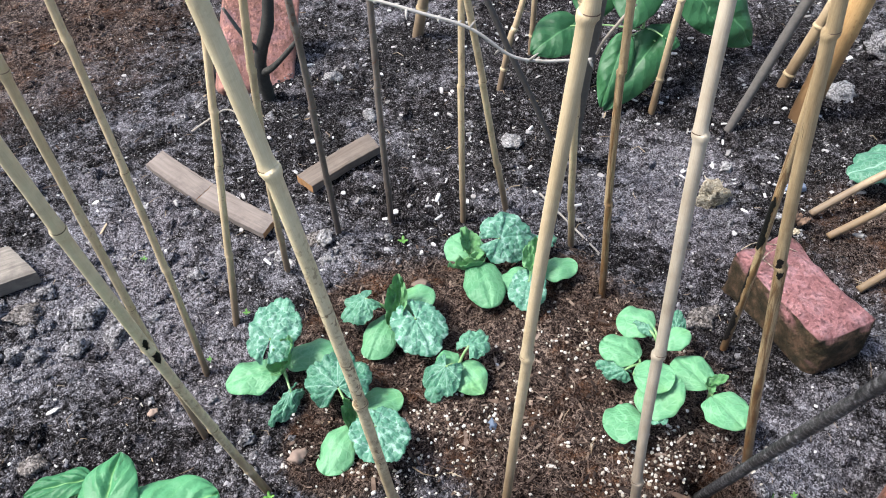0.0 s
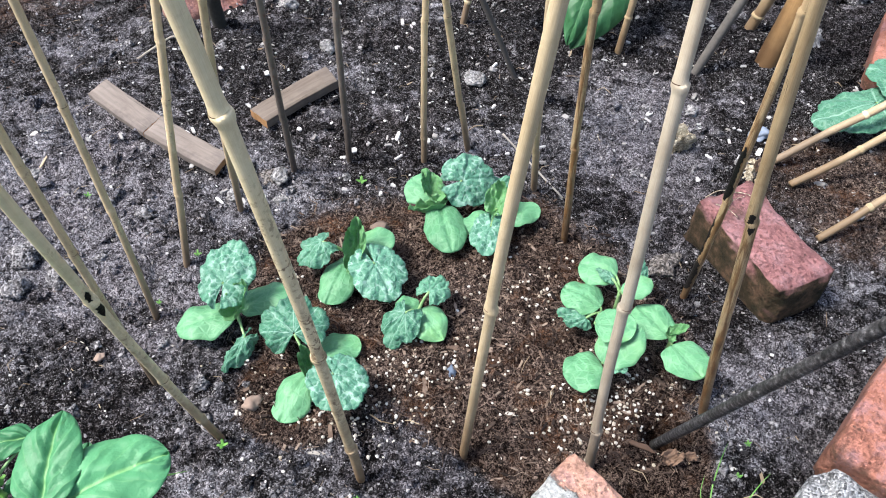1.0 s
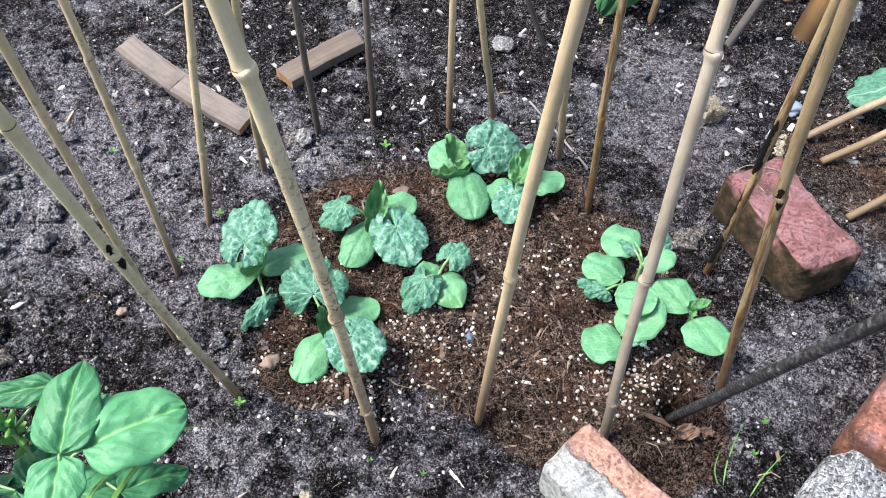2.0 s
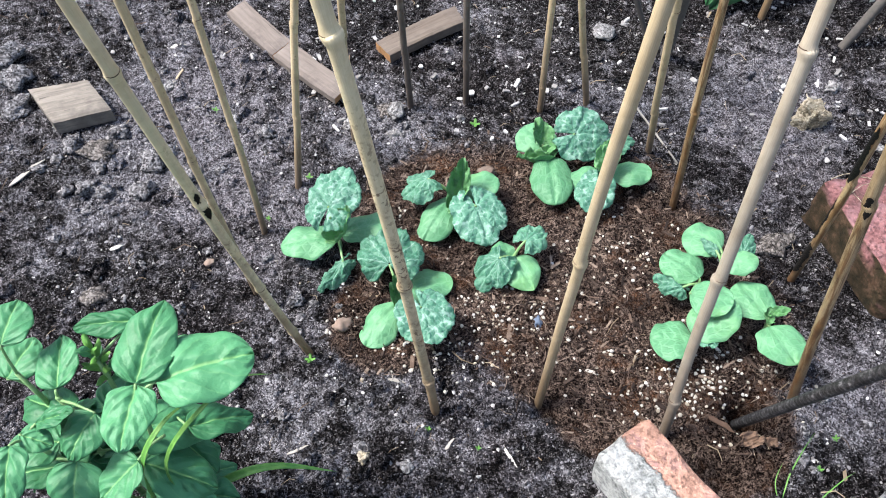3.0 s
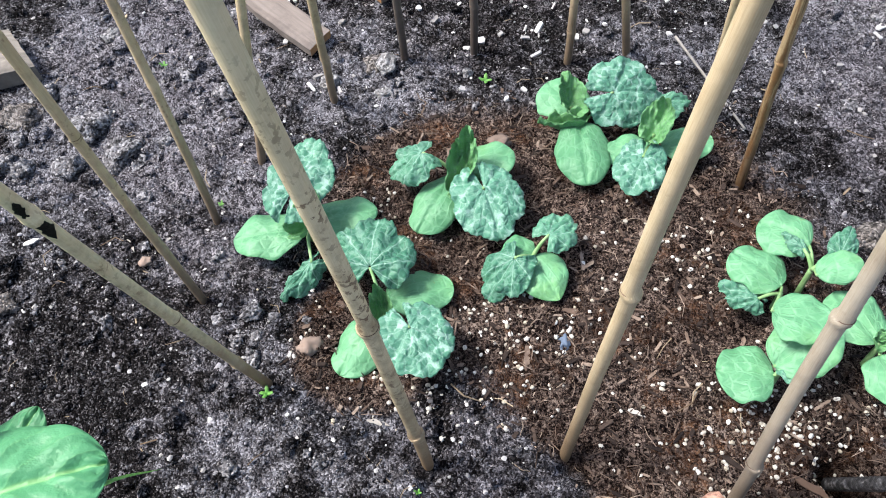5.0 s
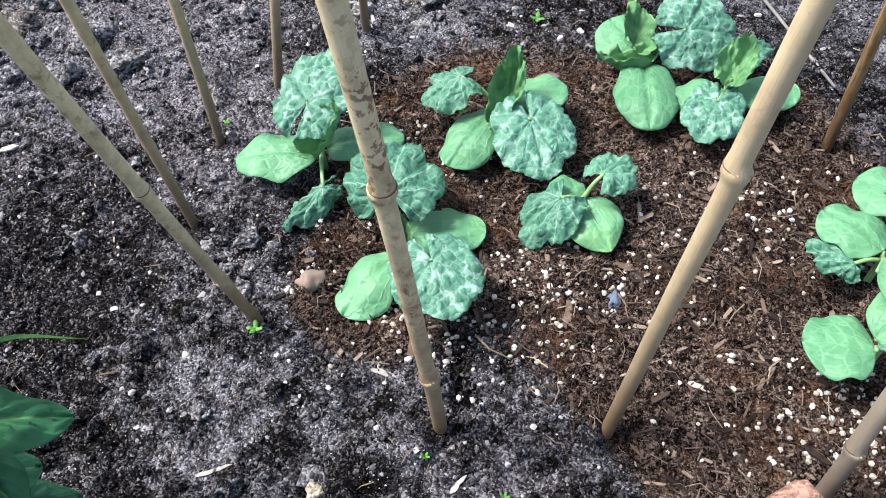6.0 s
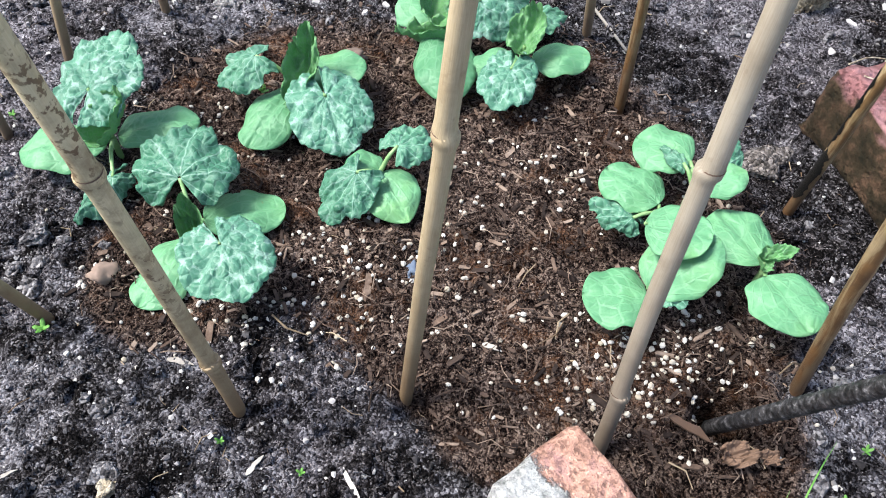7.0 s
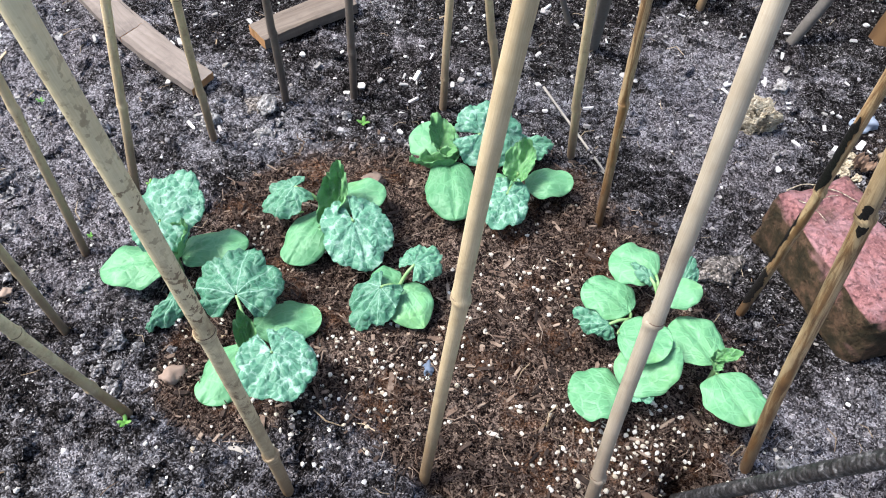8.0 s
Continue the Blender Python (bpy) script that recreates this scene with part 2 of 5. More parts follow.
def true_leaf_material(name, mottle, vein, low, high):
    """Blue-green leaf: pale main veins from the stalk, silvery mottling along the small ones."""
    m = Nodes(name, 0.5, 0.35)
    u, v, _ = m.axes("UV")
    bend = m.math("ADD", u, m.math("MULTIPLY", m.math("SUBTRACT", m.noise(45, 2), 0.5), 0.05))
    ray = m.math("ABSOLUTE", m.math("SUBTRACT", m.math("FRACT", m.math("MULTIPLY", bend, 7.0)), 0.5))
    rays = m.ramp(m.math("MULTIPLY", ray, m.math("ADD", v, 0.08)), (0.008, 1.0), (0.035, 0.0))
    wob = m.t.nodes.new("ShaderNodeTexNoise")
    wob.inputs["Scale"].default_value = 90
    m.t.links.new(m.co.outputs["Object"], wob.inputs["Vector"])
    warp = m.mix(0.009, m.co.outputs["Object"], wob.outputs["Color"], "ADD")
    edge = m.cells(128, "DISTANCE_TO_EDGE", warp)
    net = m.ramp(edge, (0.0, 1.0), (0.10, 0.0))
    fine = m.ramp(m.cells(300, "DISTANCE_TO_EDGE", warp), (0.0, 1.0), (0.10, 0.0))
    spots = m.ramp(m.noise(75, 4, 0.7), (0.42, 0.15), (0.56, 1.0))
    joints = m.ramp(m.math("ADD", m.cells(128, "F1", warp), m.math("MULTIPLY", m.math("SUBTRACT", m.noise(420, 3, 0.8), 0.5), 0.35)), (0.52, 0.0), (0.66, 1.0))
    blotch = m.math("MAXIMUM", m.math("MULTIPLY", joints, spots), m.math("ADD", m.math("MULTIPLY", m.math("MULTIPLY", net, spots), 0.45), m.math("MULTIPLY", fine, 0.06)))
    silver = m.math("MAXIMUM", m.math("MULTIPLY", blotch, mottle), m.math("MULTIPLY", m.math("MAXIMUM", rays, m.math("MULTIPLY", net, 0.5)), vein))
    body = m.ramp(m.math("ADD", m.math("MULTIPLY", m.noise(55, 5, 0.7), 0.7), m.math("MULTIPLY", m.rand(), 0.3)), (0.30, low), (0.70, high))
    m.color(m.mix(silver, body, (0.36, 0.54, 0.45)))
    puff = m.ramp(edge, (0.0, 0.0), (0.45, 1.0))
    m.bump(m.math("ADD", m.math("MULTIPLY", puff, 0.6), m.noise(70, 3)), 0.6, 0.003)
    return m.translucent((0.10, 0.34, 0.12), 0.12).mat


def young_leaf_material():
    m = Nodes("young_leaf", 0.55, 0.3)
    net = m.ramp(m.cells(210, "DISTANCE_TO_EDGE"), (0.02, 1.0), (0.14, 0.0))
    body = m.ramp(m.noise(70, 4), (0.3, (0.072, 0.225, 0.080)), (0.7, (0.165, 0.38, 0.145)))
    m.color(m.mix(m.math("MULTIPLY", net, 0.55), body, (0.17, 0.30, 0.18)))
    m.bump(m.noise(120, 3), 0.6, 0.003)
    return m.translucent((0.15, 0.42, 0.10), 0.15).mat


def broad_leaf_material(name, dark, light, vein):
    m = Nodes(name, 0.5, 0.35)
    u, v, _ = m.axes("UV")
    a = m.math("ABSOLUTE", m.math("SUBTRACT", v, 0.5))
    drift = m.math("MULTIPLY", m.noise(30, 3), 0.16)
    phase = m.math("FRACT", m.math("MULTIPLY", m.math("ADD", m.math("SUBTRACT", u, m.math("MULTIPLY", a, 0.75)), drift), 5.0))
    side = m.ramp(m.math("ABSOLUTE", m.math("SUBTRACT", phase, 0.5)), (0.0, 1.0), (0.06, 0.0))
    mid = m.ramp(a, (0.010, 1.0), (0.030, 0.0))
    veins = m.math("MAXIMUM", m.math("MULTIPLY", side, 0.24), mid)
    body = m.ramp(m.math("ADD", m.math("MULTIPLY", m.noise(28, 3), 0.5), m.math("MULTIPLY", m.rand(), 0.4)), (0.2, dark), (0.7, light))
    m.color(m.mix(m.math("MULTIPLY", veins, 0.7), body, vein))
    quilt = m.ramp(m.math("ABSOLUTE", m.math("SUBTRACT", phase, 0.5)), (0.0, 0.0), (0.35, 1.0))
    m.bump(m.math("ADD", m.math("MULTIPLY", quilt, 0.32), m.math("ADD", m.math("MULTIPLY", m.noise(70, 4), 0.9), m.math("MULTIPLY", mid, 0.15))), 0.55, 0.0045)
    return m.translucent((light[0] * 1.2, light[1] * 1.3, light[2] * 0.6), 0.16).mat


def plain_plant(name, a, b):
    m = Nodes(name, 0.5, 0.35)
    m.color(m.ramp(m.noise(90, 3), (0.35, a), (0.65, b))).bump(m.noise(200, 3), 0.2, 0.001)
    return m.mat


def brick_material(name, faces, mossy=0.4, skin=None):
    m = Nodes(name, 0.9, 0.2)
    n = m.noise(24, 6, 0.7)
    body = m.ramp(n, (0.30, tuple(c * 0.55 for c in faces)), (0.5, faces), (0.72, tuple(min(1, c * 1.35 + 0.02) for c in faces)))
    pits = m.ramp(m.cells(120), (0.12, 0.55), (0.30, 0.0))
    body = m.mix(m.math("MULTIPLY", pits, m.ramp(m.noise(40, 3), (0.45, 0.0), (0.6, 1.0))), body, (0.05, 0.03, 0.025))
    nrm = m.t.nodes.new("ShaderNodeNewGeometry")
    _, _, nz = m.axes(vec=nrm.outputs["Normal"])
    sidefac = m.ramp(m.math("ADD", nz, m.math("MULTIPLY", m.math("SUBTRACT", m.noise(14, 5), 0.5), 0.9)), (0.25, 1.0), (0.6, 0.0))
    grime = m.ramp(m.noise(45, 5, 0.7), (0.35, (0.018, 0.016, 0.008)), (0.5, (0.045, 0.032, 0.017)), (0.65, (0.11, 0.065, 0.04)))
    body = m.mix(m.ramp(m.noise(17, 6, 0.75), (0.50, 0.0), (0.62, 0.7)), body, (0.085, 0.055, 0.042))
    body = m.mix(m.ramp(m.noise(21, 5, 0.7, m.scaled((1.0, 1.3, 1.1))), (0.48, 0.0), (0.62, 0.65)), body, (0.33, 0.19, 0.20))
    speck = m.ramp(m.noise(170, 5, 0.8), (0.36, 0.75), (0.47, 0.0))
    body = m.mix(m.math("MULTIPLY", speck, m.ramp(m.noise(26, 4, 0.7), (0.42, 0.0), (0.60, 0.8 if skin is None else 0.3))), body, tuple(c * 0.35 for c in faces))
    body = m.mix(m.ramp(m.noise(210, 3, 0.7, m.scaled((1.0, 1.2, 0.9))), (0.60, 0.0), (0.66, 0.55)), body, tuple(min(1, c * 1.8 + 0.03) for c in faces))
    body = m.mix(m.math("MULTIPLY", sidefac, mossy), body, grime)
    lime = m.ramp(m.noise(30, 6, 0.75), (0.66, 0.0), (0.74, 0.5))
    body = m.mix(lime, body, (0.26, 0.20, 0.20))
    height = m.math("ADD", m.noise(70, 6, 0.75), m.math("MULTIPLY", pits, -0.5))
    if skin is not None:
        # mortar left on one side, with a ragged edge
        _, y, _ = m.axes()
        ragged = m.math("ADD", m.math("SUBTRACT", skin, y), m.math("MULTIPLY", m.math("SUBTRACT", m.noise(38, 6, 0.7), 0.5), 0.05))
        mask = m.ramp(ragged, (0.0, 0.0), (0.0035, 1.0))
        lump_n = m.math("ADD", m.math("MULTIPLY", m.noise(30, 6, 0.75), 0.5), m.math("MULTIPLY", m.noise(140, 5, 0.75), 0.5))
        lime_col = m.ramp(lump_n, (0.38, (0.13, 0.135, 0.125)), (0.46, (0.40, 0.41, 0.39)), (0.56, (0.70, 0.70, 0.67)))
        body = m.mix(mask, body, lime_col)
        height = m.math("ADD", height, m.math("MULTIPLY", mask, m.math("ADD", m.math("MULTIPLY", lump_n, 2.0), 0.4)))
    m.color(body).bump(m.math("ADD", height, m.math("MULTIPLY", speck, -0.35)), 1.0, 0.007)
    return m.mat


def wood_material(name, light, dark, axis=0, raw=None):
    m = Nodes(name, 0.8, 0.2)
    st = [60, 60, 60]
    st[axis] = 5
    g = m.noise(1.6, 6, 0.65, m.scaled(tuple(st)), 0.5)
    col = m.ramp(g, (0.3, dark), (0.6, light))
    st[axis] = 2
    crack = m.ramp(m.noise(2.5, 4, 0.6, m.scaled(tuple(st))), (0.30, 0.8), (0.36, 0.0))
    col = m.mix(crack, col, tuple(c * 0.3 for c in dark))
    col = m.mix(m.ramp(m.noise(13, 4), (0.5, 0.0), (0.7, 0.35)), col, (0.10, 0.09, 0.09))
    smudge = m.ramp(m.noise(7, 6, 0.75), (0.46, 0.0), (0.62, 0.6))
    col = m.mix(smudge, col, tuple(c * 0.62 for c in dark))
    if raw:
        # the sawn ends, less weathered
        nx = m.math("ABSOLUTE", m.axes("Normal")[axis])
        col = m.mix(m.ramp(nx, (0.75, 0.0), (0.9, 0.85)), col, m.mix(m.noise(60, 4), raw, tuple(c * 0.4 for c in raw)))
    m.color(col).bump(m.math("SUBTRACT", g, crack), 0.5, 0.002)
    return m.mat


def clod_material(name, low, mid, high):
    m = Nodes(name, 0.95, 0.1)
    cell = m.axes(vec=m.cells(330, "F1", None, "Color"))[0]
    n = m.noise(70, 6, 0.8)
    tone = m.math("ADD", m.math("MULTIPLY", cell, 0.35), m.math("MULTIPLY", n, 0.65))
    m.color(m.ramp(tone, (0.32, low), (0.50, mid), (0.68, high)))
    return m.bump(m.math("SUBTRACT", n, m.math("MULTIPLY", m.cells(330), 0.6)), 1.0, 0.006).mat


def iron_material():
    m = Nodes("blackened_iron", 0.5, 0.4)
    n = m.noise(140, 6, 0.8)
    m.color(m.ramp(n, (0.38, (0.006, 0.006, 0.006)), (0.50, (0.022, 0.021, 0.022)), (0.58, (0.07, 0.068, 0.07)), (0.68, (0.24, 0.235, 0.24))))
    return m.bump(n, 0.6, 0.002).mat


SOIL = soil_material()
CLOD = grain_material("soil_clod", ((0.2, (0.006, 0.006, 0.006)), (0.45, (0.03, 0.028, 0.03)), (0.65, (0.11, 0.105, 0.11)), (0.85, (0.32, 0.31, 0.32))))
CRUMB = grain_material("planting_mix_crumb", ((0.2, (0.008, 0.005, 0.004)), (0.42, (0.042, 0.029, 0.023)), (0.62, (0.11, 0.075, 0.056)), (0.82, (0.27, 0.21, 0.165))))
LITTER = grain_material("bark_litter", ((0.2, (0.006, 0.004, 0.004)), (0.5, (0.035, 0.021, 0.015)), (0.78, (0.09, 0.058, 0.042)), (0.93, (0.24, 0.18, 0.14))))
CHIPW = grain_material("pale_chip", ((0.2, (0.18, 0.17, 0.16)), (0.8, (0.52, 0.51, 0.50))))
PERLITE = grain_material("perlite", ((0.2, (0.34, 0.30, 0.23)), (0.8, (0.60, 0.58, 0.54))), 300)
STRAW = grain_material("dry_straw", ((0.2, (0.10, 0.065, 0.04)), (0.8, (0.36, 0.29, 0.20))), 120)
STONE_BROWN = grain_material("brown_stone", ((0.2, (0.08, 0.055, 0.042)), (0.8, (0.24, 0.18, 0.145))), 90, per_island=False)
STONE_BLUE = grain_material("slate_blue_stone", ((0.2, (0.09, 0.12, 0.17)), (0.8, (0.25, 0.29, 0.36))), 90, per_island=False)
CLOD_GREY = clod_material("grey_clod", (0.028, 0.027, 0.028), (0.15, 0.144, 0.15), (0.38, 0.37, 0.375))
STUB = clod_material("dry_fibre", (0.20, 0.165, 0.115), (0.42, 0.36, 0.26), (0.62, 0.55, 0.43))
STONE = clod_material("pale_stone", (0.085, 0.082, 0.082), (0.25, 0.243, 0.24), (0.42, 0.41, 0.405))
CLOD_PALE = clod_material("pale_clod", (0.03, 0.027, 0.025), (0.13, 0.115, 0.105), (0.33, 0.30, 0.28))
BAMBOO = bamboo_material("bamboo_yellow", (0.53, 0.43, 0.275), (0.41, 0.315, 0.185), (0.13, 0.08, 0.042), 0.2)
BAMBOO_SPOT = bamboo_material("bamboo_spotted", (0.74, 0.635, 0.41), (0.62, 0.51, 0.31), (0.17, 0.098, 0.05), 0.85)
BAMBOO_GREY = bamboo_material("bamboo_weathered", (0.60, 0.48, 0.30), (0.45, 0.345, 0.205), (0.13, 0.088, 0.058), 0.4)
BAMBOO_PALE = bamboo_material("bamboo_pale", (0.47, 0.41, 0.315), (0.37, 0.31, 0.225), (0.13, 0.10, 0.075), 0.12)
BAMBOO_DARK = bamboo_material("bamboo_dark", (0.175, 0.148, 0.126), (0.115, 0.095, 0.080), (0.045, 0.034, 0.028), 0.6)
BAMBOO_BURNT = bamboo_material("bamboo_scorched", (0.48, 0.36, 0.205), (0.33, 0.235, 0.125), (0.09, 0.05, 0.025), 0.3, 0.85)
STAKE = bamboo_material("orange_stake", (0.46, 0.29, 0.125), (0.34, 0.19, 0.075), (0.11, 0.06, 0.028), 0.3)
NODE = grain_material("cane_joint", ((0.2, (0.30, 0.23, 0.13)), (0.8, (0.56, 0.46, 0.30))), 200, 0.6, per_island=False)
CHAR = grain_material("charred_cane", ((0.2, (0.0015, 0.0014, 0.0013)), (0.8, (0.010, 0.009, 0.008))), 220, 0.6, per_island=False)
BARK = grain_material("dark_bark", ((0.25, (0.005, 0.0045, 0.004)), (0.55, (0.035, 0.034, 0.03)), (0.8, (0.14, 0.14, 0.125))), 120, 0.85, per_island=False)
TWIG = grain_material("grey_twig", ((0.2, (0.12, 0.10, 0.08)), (0.8, (0.34, 0.30, 0.25))), 150, 0.8, per_island=False)
TWIG_PALE = grain_material("pale_twig", ((0.2, (0.26, 0.24, 0.21)), (0.8, (0.50, 0.47, 0.43))), 150, 0.8, per_island=False)
STICK = grain_material("grey_stick", ((0.2, (0.065, 0.06, 0.055)), (0.8, (0.20, 0.18, 0.16))), 110, 0.8, per_island=False)
COTY, YOUNG = cotyledon_material(), young_leaf_material()
TRUE_LEAF, VEINED_LEAF = true_leaf_material("mottled_leaf", 0.60, 0.20, (0.046, 0.168, 0.104), (0.096, 0.265, 0.172)), true_leaf_material("veined_leaf", 0.13, 0.42, (0.036, 0.142, 0.084), (0.080, 0.232, 0.142))
POTATO = broad_leaf_material("potato_leaf", (0.030, 0.145, 0.058), (0.084, 0.290, 0.130), (0.21, 0.43, 0.16))
BEAN = broad_leaf_material("bean_leaf", (0.014, 0.070, 0.026), (0.036, 0.135, 0.050), (0.09, 0.24, 0.10))
PETIOLE = plain_plant("petiole", (0.14, 0.28, 0.10), (0.24, 0.38, 0.17))
GRASS = plain_plant("grass_blade", (0.065, 0.20, 0.035), (0.13, 0.29, 0.06))
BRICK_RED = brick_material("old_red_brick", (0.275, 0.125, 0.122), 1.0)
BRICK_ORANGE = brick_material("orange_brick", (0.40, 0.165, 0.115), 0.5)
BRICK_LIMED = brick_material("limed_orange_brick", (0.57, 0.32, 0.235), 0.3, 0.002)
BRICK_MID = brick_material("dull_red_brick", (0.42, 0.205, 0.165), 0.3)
MORTAR = clod_material("lime_mortar", (0.08, 0.082, 0.084), (0.27, 0.275, 0.28), (0.55, 0.56, 0.56))
BOARD = wood_material("weathered_board", (0.190, 0.160, 0.140), (0.115, 0.094, 0.080), 0, (0.42, 0.22, 0.09))
BOARD_BROWN = wood_material("brown_board", (0.150, 0.122, 0.100), (0.092, 0.072, 0.058), 0, (0.42, 0.22, 0.09))
BOARD_GREY = wood_material("grey_board", (0.22, 0.195, 0.165), (0.10, 0.087, 0.075))
DRYLEAF = grain_material("dry_leaf", ((0.2, (0.07, 0.04, 0.025)), (0.8, (0.21, 0.14, 0.10))), 60, 0.8, per_island=False)
IRON = iron_material()


# ---- building helpers ----
def mesh_of(name, verts, faces, material, uvs=None, smooth=True):
    me = bpy.data.meshes.new(name)
    me.from_pydata([tuple(v) for v in verts], [], faces)
    if uvs is not None:
        layer = me.uv_layers.new(name="UVMap")
        idx = np.empty(len(me.loops), np.int32)
        me.loops.foreach_get("vertex_index", idx)
        layer.data.foreach_set("uv", np.asarray(uvs, np.float32)[idx].ravel())
    me.polygons.foreach_set("use_smooth", [smooth] * len(me.polygons))
    me.materials.append(material)
    me.update()
    return me


def thing(name, place, label, category, group=""):
    ob = new(name)
    ob.empty_display_size = 0.05
    ob.location = place
    return tagged(ob, label, category, group)


def part(name, me, parent, label=""):
    """One mesh, given in the thing's own space, as a part of it."""
    ob = new(name, me)
    ob.parent = parent
    return tagged(ob, label)


def tube(points, radii, sides=10, caps=True):
    """A round tube along points; uvs: turn, metres along."""
    pts = [Vector(p) for p in points]
    verts, uvs, faces = [], [], []
    along, ref = 0.0, Vector((0.31, 0.93, 0.17))
    for i, p in enumerate(pts):
        d = (pts[min(i + 1, len(pts) - 1)] - pts[max(i - 1, 0)]).normalized()
        a = d.cross(ref).normalized()
        b = d.cross(a)
        if i:
            along += (p - pts[i - 1]).length
        for k in range(sides):
            w = 2 * math.pi * k / sides
            verts.append(p + (a * math.cos(w) + b * math.sin(w)) * radii[i])
            uvs.append((abs(1 - 2 * k / sides), along))
    for i in range(len(pts) - 1):
        for k in range(sides):
            q, r = i * sides + k, i * sides + (k + 1) % sides
            faces.append((q, r, r + sides, q + sides))
    if caps:
        faces.append(tuple(range(sides - 1, -1, -1)))
        n = (len(pts) - 1) * sides
        faces.append(tuple(range(n, n + sides)))
    return verts, faces, uvs


def curve_points(ctrl, n):
    """Smooth points through control points."""
    c = [Vector(p) for p in ctrl]
    c = [2 * c[0] - c[1]] + c + [2 * c[-1] - c[-2]]
    out = []
    for i in range(1, len(c) - 2):
        for k in range(n):
            t = k / n
            out.append(0.5 * (2 * c[i] + (c[i + 1] - c[i - 1]) * t + (2 * c[i - 1] - 5 * c[i] + 4 * c[i + 1] - c[i + 2]) * t * t + (3 * c[i] - c[i - 1] - 3 * c[i + 1] + c[i + 2]) * t ** 3))
    return out + [c[-2]]


def shell(fn, nu, nv, thick=0.0006):
    """A thin closed sheet over fn(u, v)."""
    verts, uvs, faces = [], [], []
    for layer in (0, 1):
        for i in range(nu + 1):
            for j in range(nv + 1):
                p = Vector(fn(i / nu, j / nv))
                verts.append(p - Vector((0, 0, thick * layer)))
                uvs.append((i / nu, j / nv))
    w, half = nv + 1, (nu + 1) * (nv + 1)
    for i in range(nu):
        for j in range(nv):
            a = i * w + j
            faces.append((a, a + w, a + w + 1, a + 1))
            faces.append((half + a, half + a + 1, half + a + w + 1, half + a + w))
    rim = [i * w for i in range(nu + 1)] + [nu * w + j for j in range(1, nv + 1)] + [i * w + nv for i in range(nu - 1, -1, -1)] + [j for j in range(nv - 1, 0, -1)]
    for a, b in zip(rim, rim[1:] + rim[:1]):
        faces.append((b, a, half + a, half + b))
    return verts, faces, uvs


def lump(rng, size, squash=0.7, level=1, rough=0.25):
    """A rounded, uneven stone."""
    bm = bmesh.new()
    bmesh.ops.create_icosphere(bm, subdivisions=level, radius=1.0)
    off = Vector((rng.uniform(-50, 50), rng.uniform(-50, 50), rng.uniform(-50, 50)))
    st = Vector((size * rng.uniform(0.8, 1.3), size * rng.uniform(0.7, 1.1), size * squash * rng.uniform(0.8, 1.15)))
    for v in bm.verts:
        k = 1 + rough * noise.noise(v.co * 1.3 + off) + rough * 0.5 * noise.noise(v.co * 3.1 + off)
        v.co = Vector((v.co.x * st.x * k, v.co.y * st.y * k, v.co.z * st.z * k))
    verts = [v.co.copy() for v in bm.verts]
    faces = [tuple(v.index for v in f.verts) for f in bm.faces]
    bm.free()
    return verts, faces


def block(size, cuts, wear, seed, chip=0.0):
    """A worn box: rounded arrises, uneven faces. Its base is at z 0."""
    bm = bmesh.new()
    bmesh.ops.create_cube(bm, size=1.0)
    bmesh.ops.subdivide_edges(bm, edges=bm.edges[:], cuts=cuts, use_grid_fill=True)
    sx, sy, sz = size
    off = Vector((seed * 7.3, seed * 3.1, seed * 5.7))
    for v in bm.verts:
        p = Vector((v.co.x * sx, v.co.y * sy, v.co.z * sz))
        near = sorted((sx / 2 - abs(p.x), sy / 2 - abs(p.y), sz / 2 - abs(p.z)))
        rnd = max(0.0, wear * 2.2 - (near[0] + near[1])) * 0.55
        n = noise.fractal(p * 22 + off, 1.0, 2.0, 4)
        big = max(0.0, noise.noise(p * 13 + off) - 0.1) * chip * max(0.0, 1 - near[1] / 0.03)
        v.co = p - p.normalized() * (rnd * (1 + 0.8 * n) + big) + Vector((n, noise.noise(p * 40 + off), noise.noise(p * 35 - off))) * wear * 0.28
        v.co.z += sz / 2
    verts = [v.co.copy() for v in bm.verts]
    faces = [tuple(v.index for v in f.verts) for f in bm.faces]
    bm.free()
    return verts, faces


# ---- ground ----
def ground_height(x, y):
    p = Vector((x, y, 0.0))
    h = 0.006 * noise.noise(p * 4.0) + 0.0048 * noise.noise(p * 17.0) + 0.0055 * abs(noise.noise(p * 36.0)) + 0.0030 * noise.noise(p * 88.0) + 0.0022 * noise.noise(p * 180.0)
    h += max(0.0, noise.noise(p * 28.0 + Vector((3, 8, 1))) - 0.2) * 0.020
    for cx, cy, r, depth in HOLLOWS:
        d2 = ((x - cx) ** 2 + (y - cy) ** 2) / (r * r)
        if d2 < 6:
            h += depth * math.exp(-d2)
    return h


